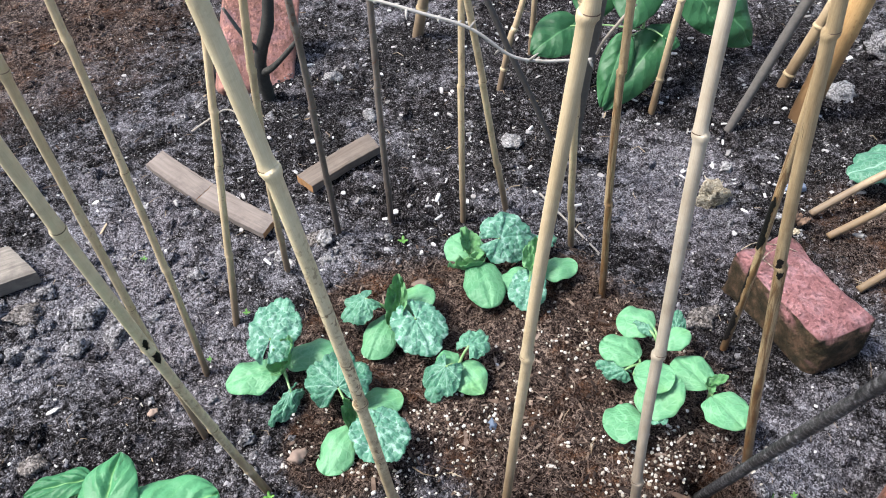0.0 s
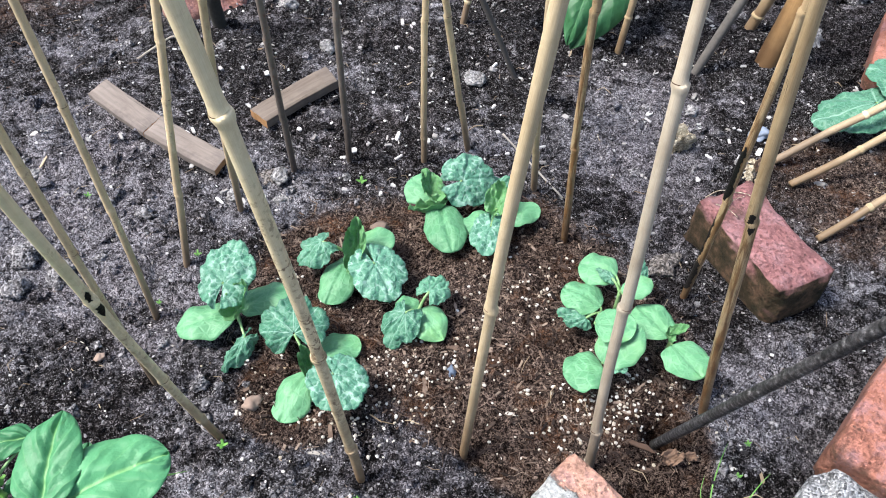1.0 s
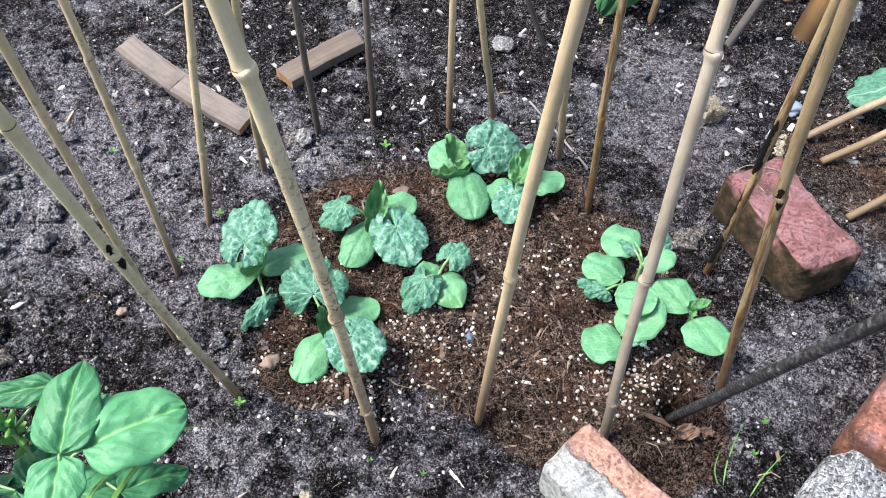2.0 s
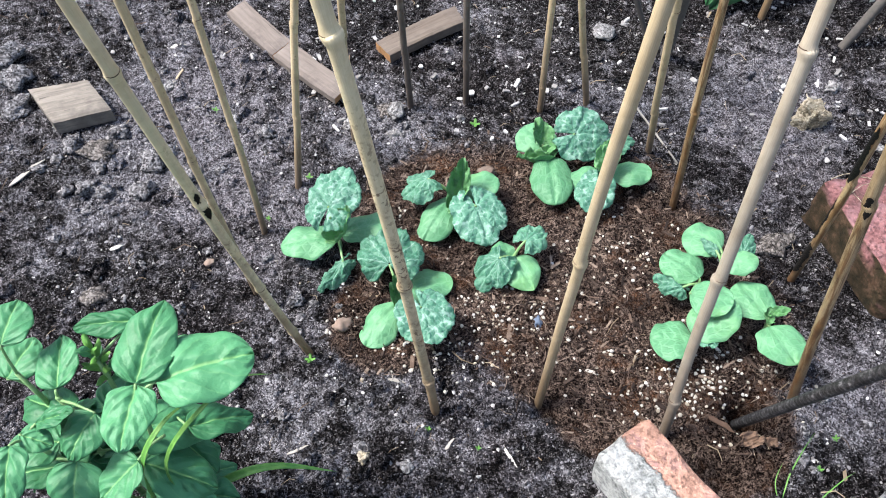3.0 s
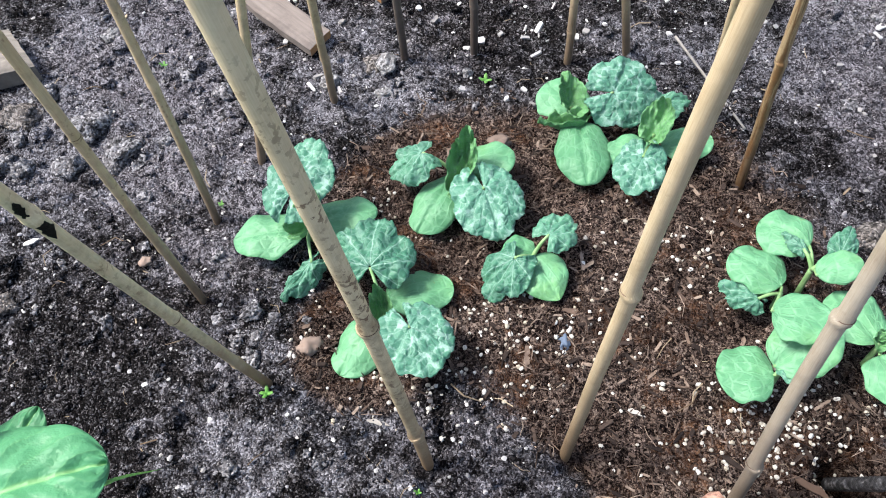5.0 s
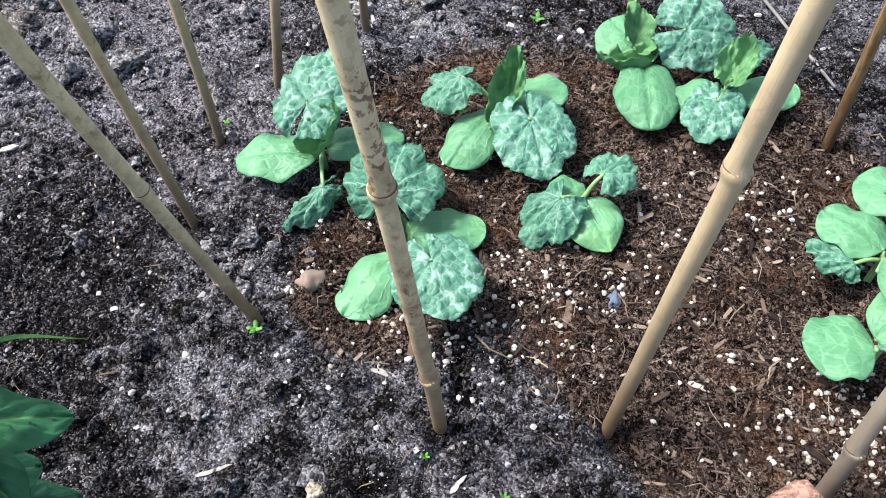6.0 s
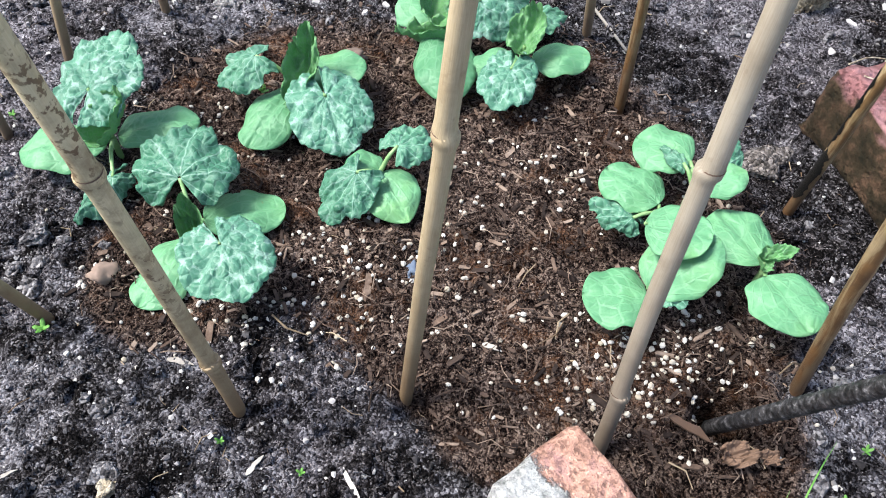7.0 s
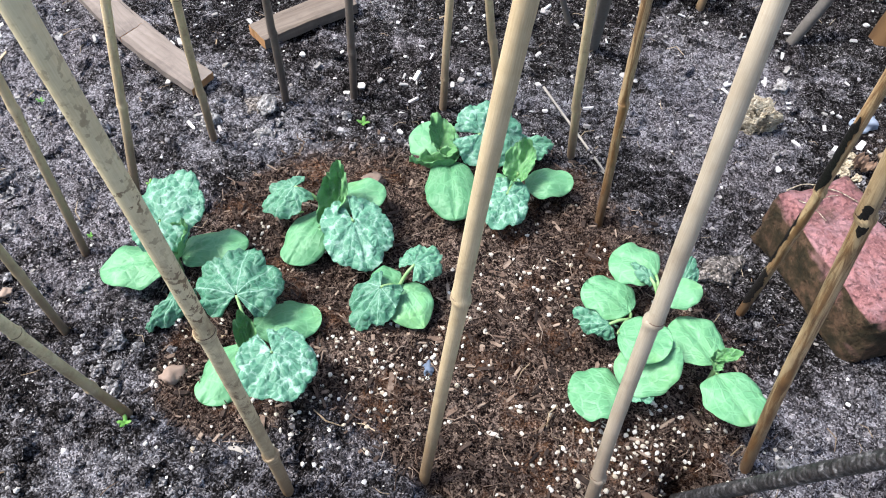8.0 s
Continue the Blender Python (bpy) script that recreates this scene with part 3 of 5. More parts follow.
# hollows at cane feet and beside bricks, low mounds of planting mix
HOLLOWS = ((0.352, 0.560, 0.019, -0.130), (0.100, 0.533, 0.014, -0.012), (0.252, 0.512, 0.016, -0.022), (0.56, 0.545, 0.03, -0.03),
           (0.450, 0.885, 0.022, -0.018), (0.104, 0.529, 0.016, -0.014), (-0.036, 0.503, 0.013, -0.010), (-0.222, 0.572, 0.012, -0.009), (0.406, 0.578, 0.014, -0.014), (0.272, 0.900, 0.012, -0.012), (-0.328, 0.664, 0.011, -0.008), (-0.346, 0.773, 0.011, -0.008), (-0.318, 0.872, 0.011, -0.008), (0.436, 0.78, 0.015, -0.012), (0.32, 0.47, 0.03, -0.02), (0.15, 0.76, 0.16, 0.007), (-0.15, 0.69, 0.10, 0.006), (0.33, 0.66, 0.10, 0.006))


def graded(lo, hi, step, far):
    inner = list(np.arange(lo, hi + step / 2, step))
    left, right, s = [], [], step
    a, b = inner[0], inner[-1]
    while b < far:
        s *= 1.22
        a, b = a - s, b + s
        left.append(a)
        right.append(b)
    return left[::-1] + inner + right


def build_ground():
    xs, ys = graded(-0.72, 0.80, 0.0031, 60.0), graded(0.38, 1.40, 0.0031, 60.0)
    verts = []
    for x in xs:
        for y in ys:
            near = abs(x) < 4 and -3 < y < 6
            verts.append((x, y, ground_height(x, y) if near else 0.0))
    n = len(ys)
    faces = [(i * n + j, (i + 1) * n + j, (i + 1) * n + j + 1, i * n + j + 1) for i in range(len(xs) - 1) for j in range(n - 1)]
    tagged(new("ground", mesh_of("ground", verts, faces, SOIL)), "dark ashy garden soil with brown planting mix", "ground", kind="structure")


build_ground()


# ---- bamboo canes ----
def cane(foot, slope, bend, length, radius, joints, material, label, category="cane", taper=0.12, sides=12, extra=(), knuckle=0.12):
    """A cane in the soil: a jointed shaft and a ring at each joint. Its line is foot + slope z + bend z z."""
    c = thing("bamboo_cane", (foot[0], foot[1], 0.0), label, category, "canes in the bed")

    def at(z):
        # cut by cut the cane kinks a little at its joints
        k = sum(1 for j in joints if j < z)
        wob = 0.0016 * noise.noise(Vector((foot[0] * 31, foot[1] * 17, z * 5.0))) + 0.0007 * (-1) ** k
        fade = min(1.0, max(0.0, z) / 0.1)
        return Vector((slope[0] * z + bend[0] * z * z + wob * fade, slope[1] * z + bend[1] * z * z - 0.6 * wob * fade, z))

    zs = sorted(set([round(z, 4) for z in np.arange(-0.04, length + 0.001, 0.035)] + [round(j + d, 4) for j in joints for d in (-0.010, -0.005, 0.0, 0.003, 0.008)]))
    radii = []
    for z in zs:
        r = radius * (1 - taper * z / length) * (1 + 0.03 * noise.noise(Vector((foot[0] * 9, foot[1] * 9, z * 14))))
        for j in joints:
            if abs(z - j) < 0.011:
                r *= 1 + knuckle * (1 - abs(z - j) / 0.011) ** 1.4
        radii.append(r)
    v, f, uv = tube([at(z) for z in zs], radii, sides)
    part("shaft", mesh_of("shaft", v, f, material, uv), c)
    for j in joints:
        r = radius * (1 - taper * j / length) * (1 + knuckle)
        ring = [(-0.0060, 0.92), (-0.0036, 0.99), (-0.0012, 1.04), (0.0008, 1.03), (0.0020, 0.97)]
        v, f, uv = tube([at(j + d) for d, _ in ring], [r * k for _, k in ring], sides, False)
        ring = part("joint_ring", mesh_of("joint_ring", v, f, material, [(a, b + j + 0.04) for a, b in uv]), c)
        v, f, uv = tube([at(j + d) for d in (0.0019, 0.0024, 0.0029)], [r * 0.96, r * 0.975, r * 0.95], sides, False)
        groove = new("groove", mesh_of("groove", v, f, DRYLEAF))
        groove.parent = ring
    for lo, hi, w in extra:
        # charred skin wrapped round part of the shaft
        v, f = [], []
        rows = 36
        for i in range(rows + 1):
            z = lo + (hi - lo) * i / rows
            p, r = at(z), radius * 1.05
            ends = min(1.0, 6.0 * min(i, rows - i) / rows + 0.15)
            wide = ends * ((1.8 if hi - lo > 0.06 else 1.0) + 1.0 * noise.noise(Vector((z * 110, w, 0))) + 0.7 * noise.noise(Vector((z * 320, w, 5))))
            mid_a = w + 0.5 * noise.noise(Vector((z * 70, w, 9)))
            for k in range(7):
                a = mid_a + (k / 6 - 0.5) * max(0.15, wide)
                v.append(p + Vector((math.cos(a), math.sin(a), 0)) * r)
        for i in range(rows):
            for k in range(6):
                a = i * 7 + k
                f.append((a, a + 1, a + 8, a + 7))
        part("charred_skin", mesh_of("charred_skin", v, f, CHAR), c, "black charred skin")
    return c


NONE = (0.0, 0.0)
cane((-0.225, 0.577), (-0.045, -0.211), (0.071, -0.017), 1.15, 0.0052, (0.088, 0.225, 0.42, 0.60, 0.79, 0.98), BAMBOO_SPOT, "yellow bamboo cane with dark mould spots, leaning", extra=((0.395, 0.440, -0.75),), knuckle=0.2)
cane((-0.328, 0.668), (0.002, -0.098), (0.063, -0.045), 1.15, 0.0047, (0.12, 0.308, 0.444, 0.64, 0.84), BAMBOO_GREY, "weathered grey-tan bamboo cane pushed into ashy soil")
cane((-0.346, 0.777), (0.044, -0.034), (-0.050, 0.024), 1.15, 0.0049, (0.232, 0.396, 0.57, 0.76), BAMBOO_GREY, "weathered tan bamboo cane standing in soil")
cane((-0.318, 0.876), (0.158, 0.014), (-0.014, 0.070), 1.15, 0.0054, (0.148, 0.308, 0.392, 0.58, 0.78), BAMBOO_GREY, "tan bamboo cane with brown stains, upright")
cane((-0.248, 0.985), (0.089, -0.228), (0.062, 0.027), 1.15, 0.0052, (0.10, 0.26, 0.45, 0.63), BAMBOO_GREY, "slim weathered bamboo cane beside wooden board")
cane((-0.167, 1.070), (0.009, -0.102), NONE, 1.15, 0.0053, (0.13, 0.29, 0.428, 0.62), BAMBOO_DARK, "dark grey weathered cane in the soil")
cane((-0.075, 1.096), (0.02, 0.02), NONE, 1.15, 0.0053, (0.08, 0.280, 0.46, 0.66), BAMBOO_DARK, "dark brown weathered cane in the soil")
cane((0.054, 1.093), (0.025, 0.02), NONE, 1.15, 0.0054, (0.052, 0.276, 0.47, 0.68), BAMBOO_GREY, "greyish bamboo cane standing upright in soil")
cane((0.132, 1.117), (-0.135, -0.15), NONE, 1.15, 0.0055, (0.116, 0.30, 0.472, 0.66), BAMBOO_GREY, "tan bamboo cane tilted beside another")
cane((0.236, 1.013), (-0.09, -0.25), (0.04, 0.0), 1.15, 0.0056, (0.11, 0.33, 0.52), BAMBOO_GREY, "grey-brown bamboo cane behind squash leaves")
cane((0.272, 0.905), (-0.054, -0.04), (0.026, -0.06), 1.15, 0.0055, (0.20, 0.428, 0.53, 0.70), BAMBOO_BURNT, "scorched orange-brown bamboo cane with split streaks")
cane((0.090, 0.544), (0.062, 0.032), (0.027, -0.038), 1.15, 0.0056, (0.300, 0.684, 0.93), BAMBOO, "thick yellow bamboo cane among squash seedlings", taper=-0.30, sides=18, knuckle=0.22)
cane((0.248, 0.520), (-0.010, 0.10), (0.05, 0.05), 1.15, 0.0062, (0.076, 0.290, 0.544, 0.80), BAMBOO_PALE, "thick pale bamboo cane with smooth bleached skin", taper=0.0, sides=18, knuckle=0.18)
cane((-0.042, 0.515), (-0.046, -0.032), (-0.038, -0.027), 1.15, 0.0059, (0.085, 0.296, 0.612, 0.88), BAMBOO_SPOT, "thick yellow bamboo cane with brown speckled lower part", taper=-0.16, sides=18, knuckle=0.26)
cane((0.412, 0.588), (-0.162, -0.029), (0.031, -0.048), 1.15, 0.0060, (0.400, 0.66, 0.9), BAMBOO_BURNT, "scorched bamboo cane, burnt brown below its joint", sides=14, extra=((0.385, 0.415, -2.0),))
cane((0.436, 0.785), (-0.039, -0.144), (-0.007, 0.062), 1.15, 0.0054, (0.235, 0.52, 0.75), BAMBOO_BURNT, "split bamboo cane with black charred skin", sides=14, extra=((0.02, 0.10, 3.4), (0.10, 0.20, 2.6), (0.235, 0.335, 3.6)))


def stick(name, ctrl, r0, r1, material, label, category="stick", group="", sides=9, joints=()):
    """A cane or stick along control points; joints are shares of its length."""
    s = thing(name, ctrl[0], label, category, group)
    o = Vector(ctrl[0])
    pts = [p - o for p in curve_points(ctrl, 8)]
    n = len(pts)
    rad = [r0 + (r1 - r0) * i / (n - 1) for i in range(n)]
    rad = [r * (1 + 0.07 * noise.noise(Vector((i * 0.7, r0 * 900, ctrl[0][0] * 7)))) for i, r in enumerate(rad)]
    v, f, uv = tube(pts, rad, sides)
    part("shaft", mesh_of("shaft", v, f, material, uv), s)
    for j in joints:
        i = min(n - 2, int(j * (n - 1)))
        p, d = pts[i], (pts[i + 1] - pts[i]).normalized()
        v, f, uv = tube([p + d * k for k in (-0.004, -0.0015, 0.0015, 0.004)], [rad[i], rad[i] * 1.22, rad[i] * 1.18, rad[i]], sides, False)
        part("joint_ring", mesh_of("joint_ring", v, f, NODE), s)
    return s


# canes and sticks at the back of the bed
stick("bamboo_cane", ((0.142, 1.508, -0.03), (0.17, 1.51, 0.12), (0.195, 1.516, 0.20), (0.33, 1.53, 0.75)), 0.0068, 0.006, BAMBOO_GREY, "grey-tan cane at the back of the bed", "cane", joints=(0.2, 0.55))
stick("bamboo_cane", ((0.225, 1.646, -0.03), (0.232, 1.64, 0.14), (0.25, 1.62, 0.7)), 0.0065, 0.006, BAMBOO_GREY, "slim tan cane at the back of the bed", "cane", joints=(0.35,))
stick("cane_stump", ((-0.038, 1.759, -0.03), (-0.02, 1.745, 0.06), (-0.005, 1.73, 0.13), (0.01, 1.72, 0.22)), 0.013, 0.012, BAMBOO_GREY, "stout cut cane stump in the soil", "stump", joints=(0.45,))
stick("dark_stick", ((0.244, 1.312, -0.02), (0.196, 1.318, 0.10), (0.153, 1.322, 0.20), (0.113, 1.328, 0.30), (0.02, 1.34, 0.52)), 0.0050, 0.006, STICK, "dark grey-brown stick leaning over soil")
stick("grey_stick", ((0.270, 1.270, -0.02), (0.268, 1.23, 0.08), (0.262, 1.16, 0.22), (0.26, 1.05, 0.5)), 0.0105, 0.010, STICK, "pale grey stick behind a bamboo cane")
stick("bamboo_cane", ((0.446, 1.389, -0.03), (0.457, 1.388, 0.10), (0.471, 1.386, 0.25), (0.50, 1.38, 0.55)), 0.0070, 0.0066, BAMBOO, "short yellow bamboo cane beside bean leaves", "cane", joints=(0.3, 0.7))
stick("grey_stick", ((0.573, 1.313, -0.03), (0.627, 1.335, 0.10), (0.690, 1.360, 0.25), (0.795, 1.40, 0.50)), 0.0085, 0.011, STICK, "smooth grey branch stuck slantwise in soil")
stick("bamboo_cane", ((0.730, 1.465, -0.03), (0.755, 1.46, 0.07), (0.785, 1.452, 0.19), (0.87, 1.43, 0.55)), 0.012, 0.011, BAMBOO, "yellow bamboo cane with a leafy joint sheath", "cane", joints=(0.22, 0.6))
stick("wooden_stake", ((0.730, 1.342, -0.03), (0.752, 1.347, 0.10), (0.780, 1.352, 0.25), (0.87, 1.37, 0.72)), 0.023, 0.025, STAKE, "orange-brown split wooden stake", "stake", sides=7)
stick("thin_twig", ((0.225, 0.90, 0.44), (0.231, 0.895, 0.46), (0.245, 0.89, 0.485), (0.262, 0.888, 0.51)), 0.0018, 0.0024, TWIG, "thin dry twig by a scorched cane", "twig", sides=6)
stick("fallen_cane", ((0.655, 1.056, 0.010), (0.74, 1.075, 0.055), (0.82, 1.086, 0.10), (0.98, 1.12, 0.19)), 0.0066, 0.0070, BAMBOO_GREY, "yellow bamboo cane resting on soil", "cane", joints=(0.6,))
stick("fallen_cane", ((0.665, 1.000, 0.008), (0.735, 1.015, 0.04), (0.807, 1.032, 0.08), (0.97, 1.07, 0.17)), 0.0064, 0.0068, BAMBOO, "yellow bamboo cane lying slantwise on soil", "cane", joints=(0.55,))
stick("fallen_cane", ((0.670, 0.880, 0.006), (0.72, 0.897, 0.03), (0.767, 0.912, 0.06), (0.93, 0.96, 0.15)), 0.0062, 0.0066, BAMBOO, "yellow bamboo cane lying behind red brick", "cane", joints=(0.6,))
stick("straw_stalk", ((0.196, 1.145, 0.010), (0.238, 1.065, 0.009), (0.280, 0.985, 0.008)), 0.0020, 0.0016, TWIG_PALE, "pale dry stalk lying on soil", "straw", sides=6)


def knots(owner, ctrl, r, seed, count, material):
    """Bud scars and short spurs along a twig."""
    rng = random.Random(seed)
    o = Vector(ctrl[0])
    pts = [p - o for p in curve_points(ctrl, 8)]
    for k in range(count):
        i = rng.randrange(1, len(pts) - 1)
        d = (pts[i + 1] - pts[i]).normalized()
        out = d.cross(Vector((rng.uniform(-1, 1), rng.uniform(-1, 1), rng.uniform(-1, 1)))).normalized()
        reach = rng.uniform(1.6, 3.0) * r if k % 4 else rng.uniform(5, 9) * r
        v, f, uv = tube([pts[i] - out * r * 0.3, pts[i] + out * reach * 0.6 + d * r, pts[i] + out * reach + d * r * 2], [r * 1.15, r * 0.75, r * 0.3], 6)
        part("spur", mesh_of("spur", v, f, material, uv), owner)


TWIG_LINE = ((-0.10, 1.0, 0.485), (-0.05, 1.0, 0.476), (0.007, 0.99, 0.461), (0.073, 0.985, 0.437), (0.125, 0.99, 0.392), (0.164, 1.0, 0.374), (0.213, 1.005, 0.369), (0.240, 1.0, 0.372))
knots(stick("white_twig", TWIG_LINE, 0.0024, 0.0021, TWIG_PALE, "pale dry twig caught across the canes", "twig", sides=7), TWIG_LINE, 0.0022, 9, 26, TWIG_PALE)


def ribbed_rod():
    rod = thing("ribbed_rod", (0.349, 0.549, 0.0), "blackened ribbed iron rod leaning out of a hole", "rod")
    n, pts, rad = 260, [], []
    for i in range(n):
        z = -0.03 + 0.62 * i / n
        pts.append((0.105 * z, -0.301 * z, z))
        rad.append(0.0058 + (0.0010 if i % 3 == 0 else 0.0) + 0.0006 * noise.noise(Vector((0, 0, z * 40))))
    v, f, uv = tube(pts, rad, 12)
    part("bar", mesh_of("bar", v, f, IRON, uv), rod)


ribbed_rod()


# ---- squash seedlings ----
def oval_leaf(origin, base, tip, width, rng, dome=0.10, blunt=0.5, ripple=0.012, skew=0.9, quilt=0.0, nu=24, nv=14, fold=0.0):
    """A smooth oval leaf from base to tip, gently domed."""
    b, t, o = Vector(base), Vector(tip), Vector(origin)
    axis = t - b
    length = axis.length
    side = axis.cross(Vector((0, 0, 1))).normalized()
    up = side.cross(axis).normalized()
    ph, lean = rng.uniform(0, 6), rng.uniform(-0.10, 0.10)

    def fn(u, v):
        s, u = v * 2 - 1, 0.5 - 0.5 * math.cos(math.pi * u)
        q = abs(2 * u ** skew - 1)
        w = width * 0.5 * max(0.0, 1 - q ** 2.3) ** blunt
        edge = 1 + ripple * math.sin(u * 19 + ph) + ripple * math.sin(u * 9 + s * 2 + ph)
        h = length * (dome * math.sin(math.pi * u) * 0.9 - dome * 1.0 * s * s * math.sin(math.pi * u) + 0.04 * abs(s) * math.sin(u * 11 + ph) - 0.02 * math.exp(-s * s * 60))
        h += length * fold * (abs(s) - 0.35) * math.sin(math.pi * min(1.0, u * 1.1))
        if quilt:
            rib = abs(math.sin(math.pi * (5.5 * u - 2.2 * abs(s) + 0.3 * math.sin(ph))))
            h += length * quilt * (min(1.0, 2.2 * rib) * min(1.0, abs(s) * 5) + 0.8 * noise.noise(Vector((u * 7 + ph, s * 4, ph)))) * (1 - 0.7 * s * s)
        return b - o + axis * u + side * (s * w * edge) + up * (h + s * w * lean)

    return shell(fn, nu, nv)


def lobed_leaf(origin, base, tip, width, rng, crumple=0.05, droop=0.16, cup=0.0, back=0.50, open_=0.955, notch=0.11, roll=0.0, point=0.0, pucker=0.0):
    """A rounded, shallowly lobed leaf with a toothed edge and a notch where the stalk joins at base."""
    b, t, o = Vector(base), Vector(tip), Vector(origin)
    axis = t - b
    front = axis.length
    fwd = axis.normalized()
    side = fwd.cross(Vector((0, 0, 1))).normalized()
    side = Matrix.Rotation(roll, 3, fwd) @ side
    up = side.cross(fwd).normalized()
    off = Vector((rng.uniform(-9, 9), rng.uniform(-9, 9), 0))
    ph = rng.uniform(0, 6)
    rng_skew = rng.uniform(-1, 1)
    lobes = [(c + rng.uniform(-0.08, 0.08), w) for c, w in ((0.0, 0.50), (1.02, 0.52), (-1.02, 0.52), (2.05, 0.52), (-2.05, 0.52), (2.95, 0.42), (-2.95, 0.42))]

    def fn(u, v):
        a = (u * 2 - 1) * (math.pi * open_)
        near = min(abs(a - c) / w for c, w in lobes)
        tooth = abs((a * 26 / 6.283 + ph) % 1.0 - 0.5)
        lobe = 1 - notch * min(1.25, near) ** 3 + 0.035 * tooth + 0.05 * math.sin(2 * a + ph) * rng_skew + 0.012 * math.sin(41 * a + ph)
        lobe *= 1 + point * (max(0.0, math.cos(a)) ** 5 - 0.3 * math.sin(a) ** 2)
        rear = 1 - (1 - back) * (0.5 - 0.5 * math.cos(a)) ** 1.5
        r = (0.03 + 0.97 * v) * lobe * rear
        x, y = math.cos(a) * r, math.sin(a) * r
        pleat = -0.045 * max(0.0, 1 - near * 2.2) * v + 0.010 * math.cos(9 * a + ph) * v
        h = front * (pleat - droop * v * v + cup * v * v * 1.6) + front * crumple * (noise.noise(Vector((x * 2.6, y * 2.6, 0)) + off) * 1.4 + noise.noise(Vector((x * 7, y * 7, 2)) + off) * 0.7) * (0.3 + v)
        if pucker:
            cell = noise.cell_vector(Vector((x * 5, y * 5, ph)))
            h += front * pucker * (abs(noise.noise(Vector((x * 9, y * 9, ph)) + off)) + 0.25 * (cell.x - 0.5)) * min(1.0, v * 2)
            h -= front * pucker * 0.8 * max(0.0, 1 - near * 2.5) * v
        return b - o + fwd * (x * front) + side * (y * width * 0.5) + up * h

    return shell(fn, 120, 16)


def stalk(origin, a, b, r0, r1, sag=0.0):
    o, a, b = Vector(origin), Vector(a), Vector(b)
    m = (a + b) / 2 + Vector((0, 0, sag))
    pts = curve_points((a - o, m - o, b - o), 5)
    n = len(pts)
    return tube(pts, [r0 + (r1 - r0) * i / (n - 1) for i in range(n)], 7)


def seedling(crown, label, leaves, seed):
    rng = random.Random(seed)
    ground = (crown[0], crown[1], 0.0)
    s = thing("squash_seedling", ground, label, "plant", "squash seedlings")
    v, f, uv = stalk(ground, (crown[0], crown[1], -0.015), crown, 0.0035, 0.0030)
    part("stem", mesh_of("stem", v, f, PETIOLE, uv), s)
    for kind, base, tip, width, *more in leaves:
        roll = more[0] if more else 0.0
        if kind == "P":
            v, f, uv = oval_leaf(ground, base, tip, width, rng, 0.10, 0.85, 0.02, 0.72, 0.02, 34, 16)
            leaf = part("cotyledon", mesh_of("cotyledon", v, f, COTY, uv), s, "pointed pale green seed leaf")
        elif kind == "C":
            v, f, uv = oval_leaf(ground, base, tip, width, rng, rng.uniform(0.05, 0.15), 0.5, 0.034, rng.uniform(0.82, 1.0), 0.022, 34, 16)
            leaf = part("cotyledon", mesh_of("cotyledon", v, f, COTY, uv), s, "smooth pale green seed leaf")
        elif kind == "V":
            v, f, uv = lobed_leaf(ground, base, tip, width, rng, 0.11, 0.20, 0.0, 0.32, 0.75, 0.15, roll, 0.05, 0.045)
            leaf = part("true_leaf", mesh_of("true_leaf", v, f, VEINED_LEAF, uv), s, "green leaf with pale radiating veins")
        elif kind == "T":
            v, f, uv = lobed_leaf(ground, base, tip, width, rng, 0.062, 0.12, 0.0, 0.58, 0.945, 0.12, roll, more[1] if len(more) > 1 else 0.0, 0.05)
            leaf = part("true_leaf", mesh_of("true_leaf", v, f, TRUE_LEAF, uv), s, "blue-green leaf with silvery mottling")
        else:
            v, f, uv = lobed_leaf(ground, base, tip, width * 1.1, rng, 0.16, -0.05, 0.28, 0.4)
            leaf = part("young_leaf", mesh_of("young_leaf", v, f, YOUNG, uv), s, "crinkled dark green young leaf")
        reach = (Vector(base) - Vector(crown)).length
        if reach > 0.006:
            v, f, uv = stalk(ground, crown, base, 0.0024, 0.0017, reach * 0.12)
            ob = new("petiole", mesh_of("petiole", v, f, PETIOLE, uv))
            ob.parent = leaf


seedling((-0.222, 0.760, 0.030), "squash seedling with two seed leaves and a mottled leaf", (
    ("T", (-0.231, 0.768, 0.085), (-0.219, 0.825, 0.102), 0.096, 0.0, 0.10),
    ("C", (-0.222, 0.751, 0.035), (-0.302, 0.731, 0.030), 0.062),
    ("C", (-0.217, 0.762, 0.032), (-0.145, 0.790, 0.036), 0.056),
    ("V", (-0.203, 0.710, 0.034), (-0.236, 0.673, 0.018), 0.038),
    ("Y", (-0.213, 0.747, 0.050), (-0.193, 0.776, 0.076), 0.030)), 1)
seedling((-0.111, 0.663, 0.020), "squash seedling with silvery mottled leaves beside a cane", (
    ("V", (-0.131, 0.697, 0.058), (-0.137, 0.757, 0.070), 0.118),
    ("C", (-0.114, 0.683, 0.020), (-0.046, 0.712, 0.012), 0.057),
    ("C", (-0.114, 0.658, 0.022), (-0.149, 0.594, 0.004), 0.053),
    ("T", (-0.075, 0.628, 0.064), (-0.046, 0.585, 0.056), 0.092),
    ("Y", (-0.113, 0.660, 0.030), (-0.123, 0.682, 0.062), 0.026)), 2)
